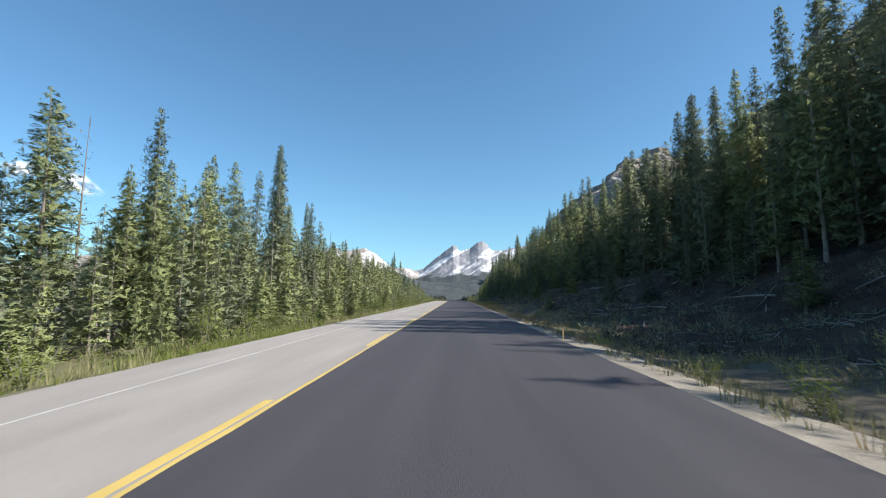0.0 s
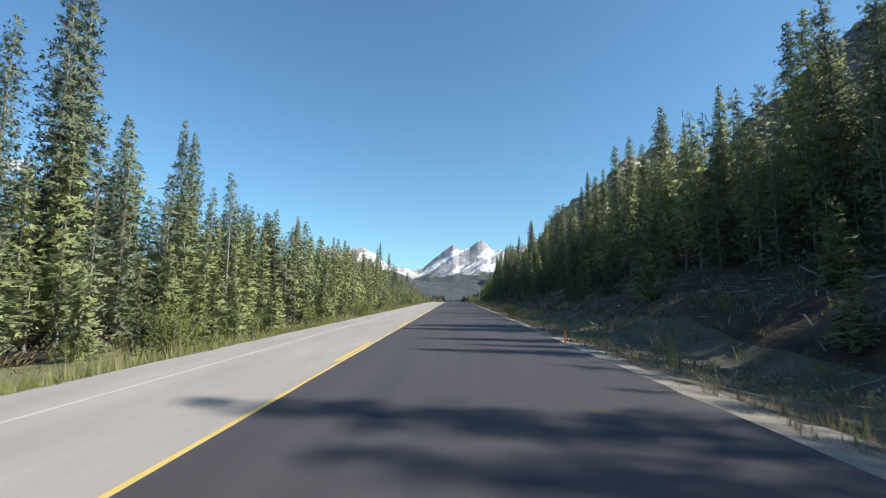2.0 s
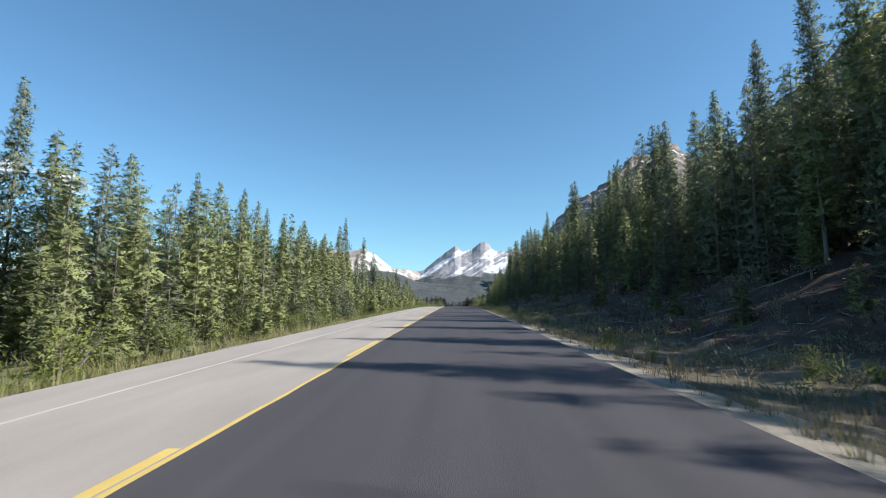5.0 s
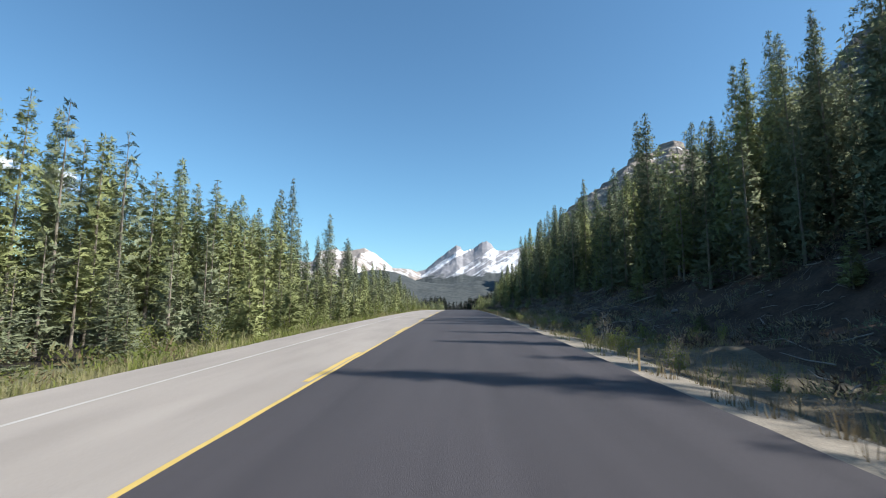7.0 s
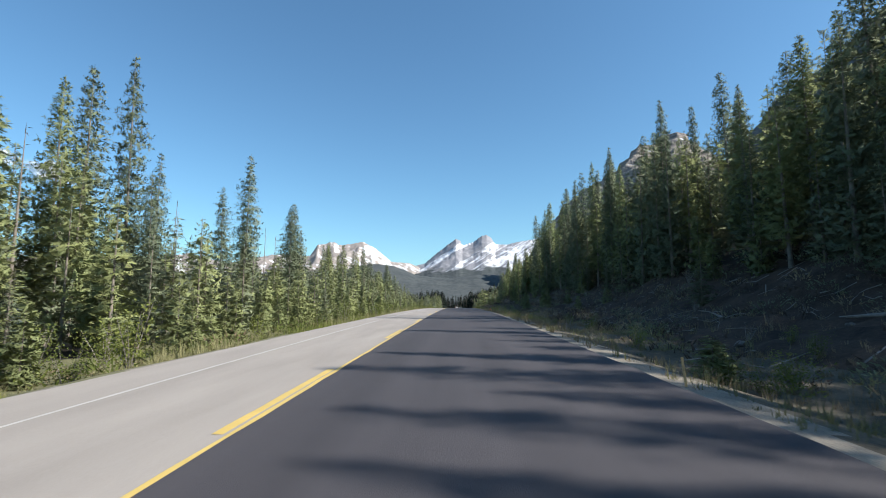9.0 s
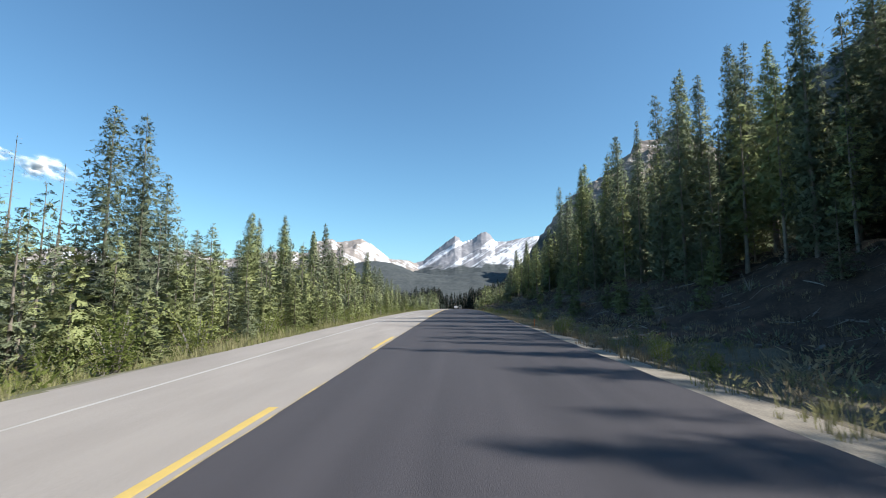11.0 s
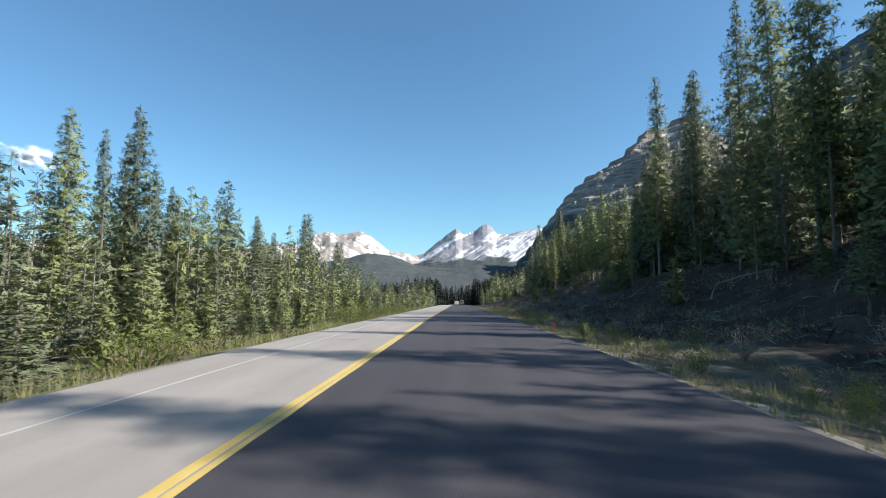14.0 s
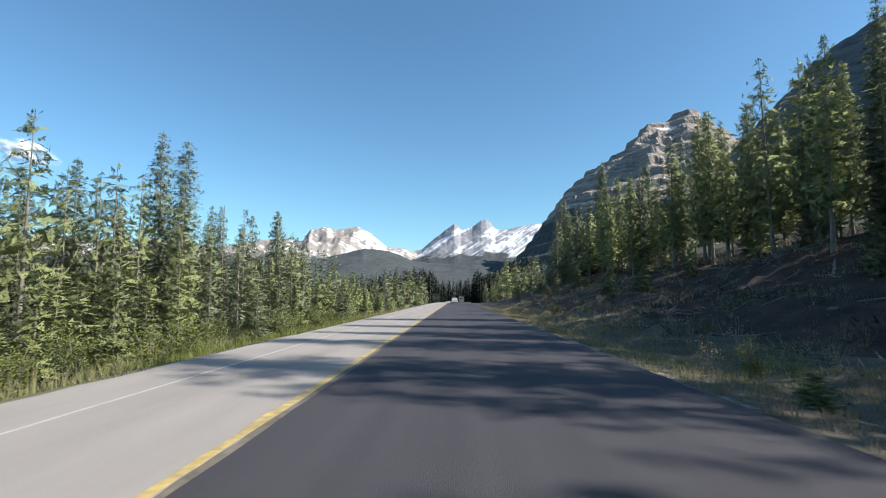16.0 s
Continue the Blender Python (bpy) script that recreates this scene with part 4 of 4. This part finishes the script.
for y0, y1, n in ((92, 112, 8), (150, 182, 12), (196, 218, 16), (258, 284, 14), (312, 345, 16), (350, 380, 10)):
    for i in range(n):
        shrub("dry_shrub" if i % 4 == 0 else "willow_shrub", rng.uniform(8.2, 11.5), rng.uniform(y0, y1), rng.uniform(0.45, 0.95), rng)
for i in range(140):
    shrub("dry_shrub", rng.uniform(9.5, 27), rng.uniform(2, 460), rng.uniform(0.6, 1.5), rng)


def brush(name, n, x0, x1, y0, y1, size, mats, label, seed):
    """Low tangled bushes too many to count, joined."""
    rng = random.Random(seed)
    verts, faces, idx = [], [], []
    for i in range(n):
        x, y = rng.uniform(x0, x1), rng.uniform(y0, y1)
        if fbm(x * 0.15, y * 0.15, seed) < -0.1:
            continue
        z, k, m = ground_z(x, y), size * rng.uniform(0.5, 1.5), rng.choices(range(len(mats)), (3, 2, 1))[0]
        for j in range(46):
            a, e = rng.random() * 6.28, rng.random()
            r = k * math.sqrt(rng.random())
            p = Vector((x + r * math.cos(a), y + r * math.sin(a), z + k * 0.9 * e * (1 - 0.6 * r / k)))
            d = Vector((math.cos(a) * rng.uniform(0, 1), math.sin(a) * rng.uniform(0, 1), rng.uniform(0.1, 1))).normalized() * k * rng.uniform(0.18, 0.4)
            w = d.cross(Vector((rng.uniform(-1, 1), rng.uniform(-1, 1), rng.uniform(-1, 1)))).normalized() * k * 0.045
            q = len(verts)
            verts += [tuple(p - w), tuple(p + w), tuple(p + d)]
            faces.append((q, q + 1, q + 2))
            idx.append(m)
    return tagged(mesh_object(name, verts, faces, mats, False, idx), label, "brush", kind="stuff")


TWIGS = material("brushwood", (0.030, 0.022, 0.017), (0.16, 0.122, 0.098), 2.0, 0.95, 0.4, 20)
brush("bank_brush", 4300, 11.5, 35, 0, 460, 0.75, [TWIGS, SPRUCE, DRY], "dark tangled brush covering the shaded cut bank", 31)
brush("verge_brush", 1900, -20, -7.0, 0, 440, 0.8, [LEAF, GRASS, DRY], "low green brush at the foot of the roadside trees", 37)


brush("shoulder_brush", 1100, 8.6, 13.5, 0, 440, 0.42, [DRY, GRASS, LEAF], "dry weeds and low green brush beside the gravel shoulder", 53)


# ---- stones and logs on the bank ----
def stone_mesh(seed):
    bm = bmesh.new()
    bmesh.ops.create_icosphere(bm, subdivisions=2, radius=0.5)
    for v in bm.verts:
        v.co *= 1 + 0.45 * noise.noise(v.co * 2.2 + Vector((seed * 7.3, 0, 0)))
        v.co.z *= 0.62
    me = bpy.data.meshes.new("stone")
    bm.to_mesh(me)
    bm.free()
    me.materials.append(STONE)
    return me


STONES = [stone_mesh(i) for i in range(5)]
for i in range(300):
    x, y = rng.uniform(12.5, 27), rng.uniform(2, 460)
    st = new("stone", rng.choice(STONES))
    k = 0.45 * rng.random() ** 2.2 + 0.10
    st.location = (x, y, ground_z(x, y) + 0.08 * k)
    st.rotation_euler = (rng.uniform(-0.3, 0.3), rng.uniform(-0.3, 0.3), rng.random() * 6.28)
    st.scale = (k * rng.uniform(0.8, 1.5), k, k)
    tagged(st, "rough grey stone lying on the earth bank", "stone", "bank stones")


def log_mesh(seed):
    rng = random.Random(seed)
    bm = bmesh.new()
    for i in range(9):
        f = i / 8
        for q in range(7):
            w = 6.283 * q / 7
            r = (0.13 * (1 - 0.6 * f)) * rng.uniform(0.9, 1.1)
            bm.verts.new((-2.5 + 5 * f, r * math.cos(w) + 0.12 * math.sin(f * 3), r * math.sin(w)))
    bm.verts.ensure_lookup_table()
    for i in range(8):
        for q in range(7):
            p = (q + 1) % 7
            bm.faces.new([bm.verts[j] for j in (i * 7 + q, i * 7 + p, i * 7 + 7 + p, i * 7 + 7 + q)])
    bm.faces.new([bm.verts[q] for q in range(6, -1, -1)])
    bm.faces.new([bm.verts[56 + q] for q in range(7)])
    for i in range(5):
        f = rng.uniform(0.2, 0.9)
        w = rng.random() * 6.28
        base = Vector((-2.5 + 5 * f, 0.12 * math.sin(f * 3), 0))
        tip = base + Vector((0.25, math.cos(w) * 0.5, math.sin(w) * 0.5))
        vs = [bm.verts.new(base + Vector((d, 0, e))) for d, e in ((-0.03, 0), (0.03, 0), (0, 0.04))]
        top = bm.verts.new(tip)
        for q in range(3):
            bm.faces.new((vs[q], vs[(q + 1) % 3], top))
    me = bpy.data.meshes.new("fallen_log")
    bm.to_mesh(me)
    bm.free()
    me.materials.append(DEADWOOD)
    return me


LOGS = [log_mesh(i) for i in range(3)]
for i in range(90):
    x, y = rng.uniform(14, 28), rng.uniform(5, 460)
    a = rng.uniform(-0.9, 0.9) + 1.57
    lg = new("fallen_log", rng.choice(LOGS))
    k = rng.uniform(0.4, 0.9)
    dx, dy = 2.2 * k * math.cos(a), 2.2 * k * math.sin(a)
    za, zb = ground_z(x - dx, y - dy), ground_z(x + dx, y + dy)
    lg.location = (x, y, (za + zb) / 2 + 0.06)
    lg.rotation_euler = Euler((rng.random() * 6, -math.atan2(zb - za, 4.4 * k), a))
    lg.scale = (k, k, k)
    tagged(lg, "bleached fallen log lying on the bank", "log", "fallen logs")


def deadfall(name, n, x0, x1, y0, y1, label, seed):
    """Sticks, roots and broken branches lying about too thickly to count, joined."""
    rng = random.Random(seed)
    g = Geo()
    for i in range(n):
        x, y = rng.uniform(x0, x1), rng.uniform(y0, y1)
        if fbm(x * 0.2, y * 0.2, seed) < -0.05:
            continue
        a, ln, r = rng.random() * 6.28, rng.uniform(0.3, 1.0) ** 1.5 * 2.2, rng.uniform(0.012, 0.04)
        ends = []
        for f in (-0.5, 0.0, 0.5):
            px, py = x + f * ln * math.cos(a), y + f * ln * math.sin(a)
            ends.append(Vector((px, py, ground_z(px, py) + r + rng.uniform(0.0, 0.22))))
        side = Vector((-math.sin(a), math.cos(a), 0))
        k = len(g.v)
        for p, w in zip(ends, (r, r * 0.8, r * 0.3)):
            g.v += [tuple(p + side * w), tuple(p + Vector((0, 0, w))), tuple(p - side * w), tuple(p - Vector((0, 0, w)))]
        for j in (0, 4):
            for q in range(4):
                t = (q + 1) % 4
                g.f.append((k + j + q, k + j + t, k + j + 4 + t, k + j + 4 + q))
    return tagged(mesh_object(name, g.v, g.f, [DEADWOOD]), label, "deadwood", kind="stuff")


deadfall("deadfall", 2600, 12, 29, 0, 460, "bleached sticks and roots strewn over the cut bank", 83)


# ---- survey stakes ----
def stake(x, y, h, mat, label, lean=0.0, wide=0.035):
    bm = bmesh.new()
    w, d = wide / 2 * 1.4, wide / 2 * 0.7
    low = [bm.verts.new(p) for p in ((-w, -d, 0.0), (w, -d, 0.0), (w, d, 0.0), (-w, d, 0.0))]
    tip = bm.verts.new((0, 0, -0.25))
    top = [bm.verts.new(p) for p in ((-w, -d, h), (w, -d, h * 0.985), (w, d, h * 0.985), (-w, d, h))]
    for i in range(4):
        j = (i + 1) % 4
        bm.faces.new((low[i], low[j], top[j], top[i]))
        bm.faces.new((low[j], low[i], tip))
    bm.faces.new(top)
    bmesh.ops.bevel(bm, geom=[e for e in bm.edges if all(v in top for v in e.verts)], offset=0.004, segments=1, affect="EDGES")
    me = bpy.data.meshes.new("survey_stake")
    bm.to_mesh(me)
    bm.free()
    me.materials.append(mat)
    ob = new("survey_stake", me)
    ob.location = (x, y, ground_z(x, y))
    ob.rotation_euler = (0, radians(lean), 0)
    tagged(ob, label, "stake", "survey stakes")


PLAIN, PAINTED = "thin bare wooden survey stake in the gravel shoulder", "orange-painted wooden survey stake in the gravel shoulder"
for x, y, h, mat, lean in ((6.95, 18.8, 0.55, STAKE_WOOD, 0), (7.25, 86.0, 0.58, STAKE_WOOD, -12), (7.4, 172.0, 0.58, STAKE_WOOD, 0), (7.35, 215.3, 0.6, STAKE_WOOD, -5),
                           (7.2, 108.3, 0.55, STAKE_WOOD, 0), (7.6, 276.0, 0.45, STAKE_WOOD, 0), (7.7, 365.0, 0.45, STAKE_WOOD, -3)):
    stake(x, y, h, mat, PLAIN, lean)
for x, y, h in ((7.1, 64.2, 0.5), (7.5, 149.6, 0.42), (7.7, 346.0, 0.45), (8.0, 284.5, 0.5)):
    stake(x, y, h, STAKE_ORANGE, PAINTED, 0, 0.05)
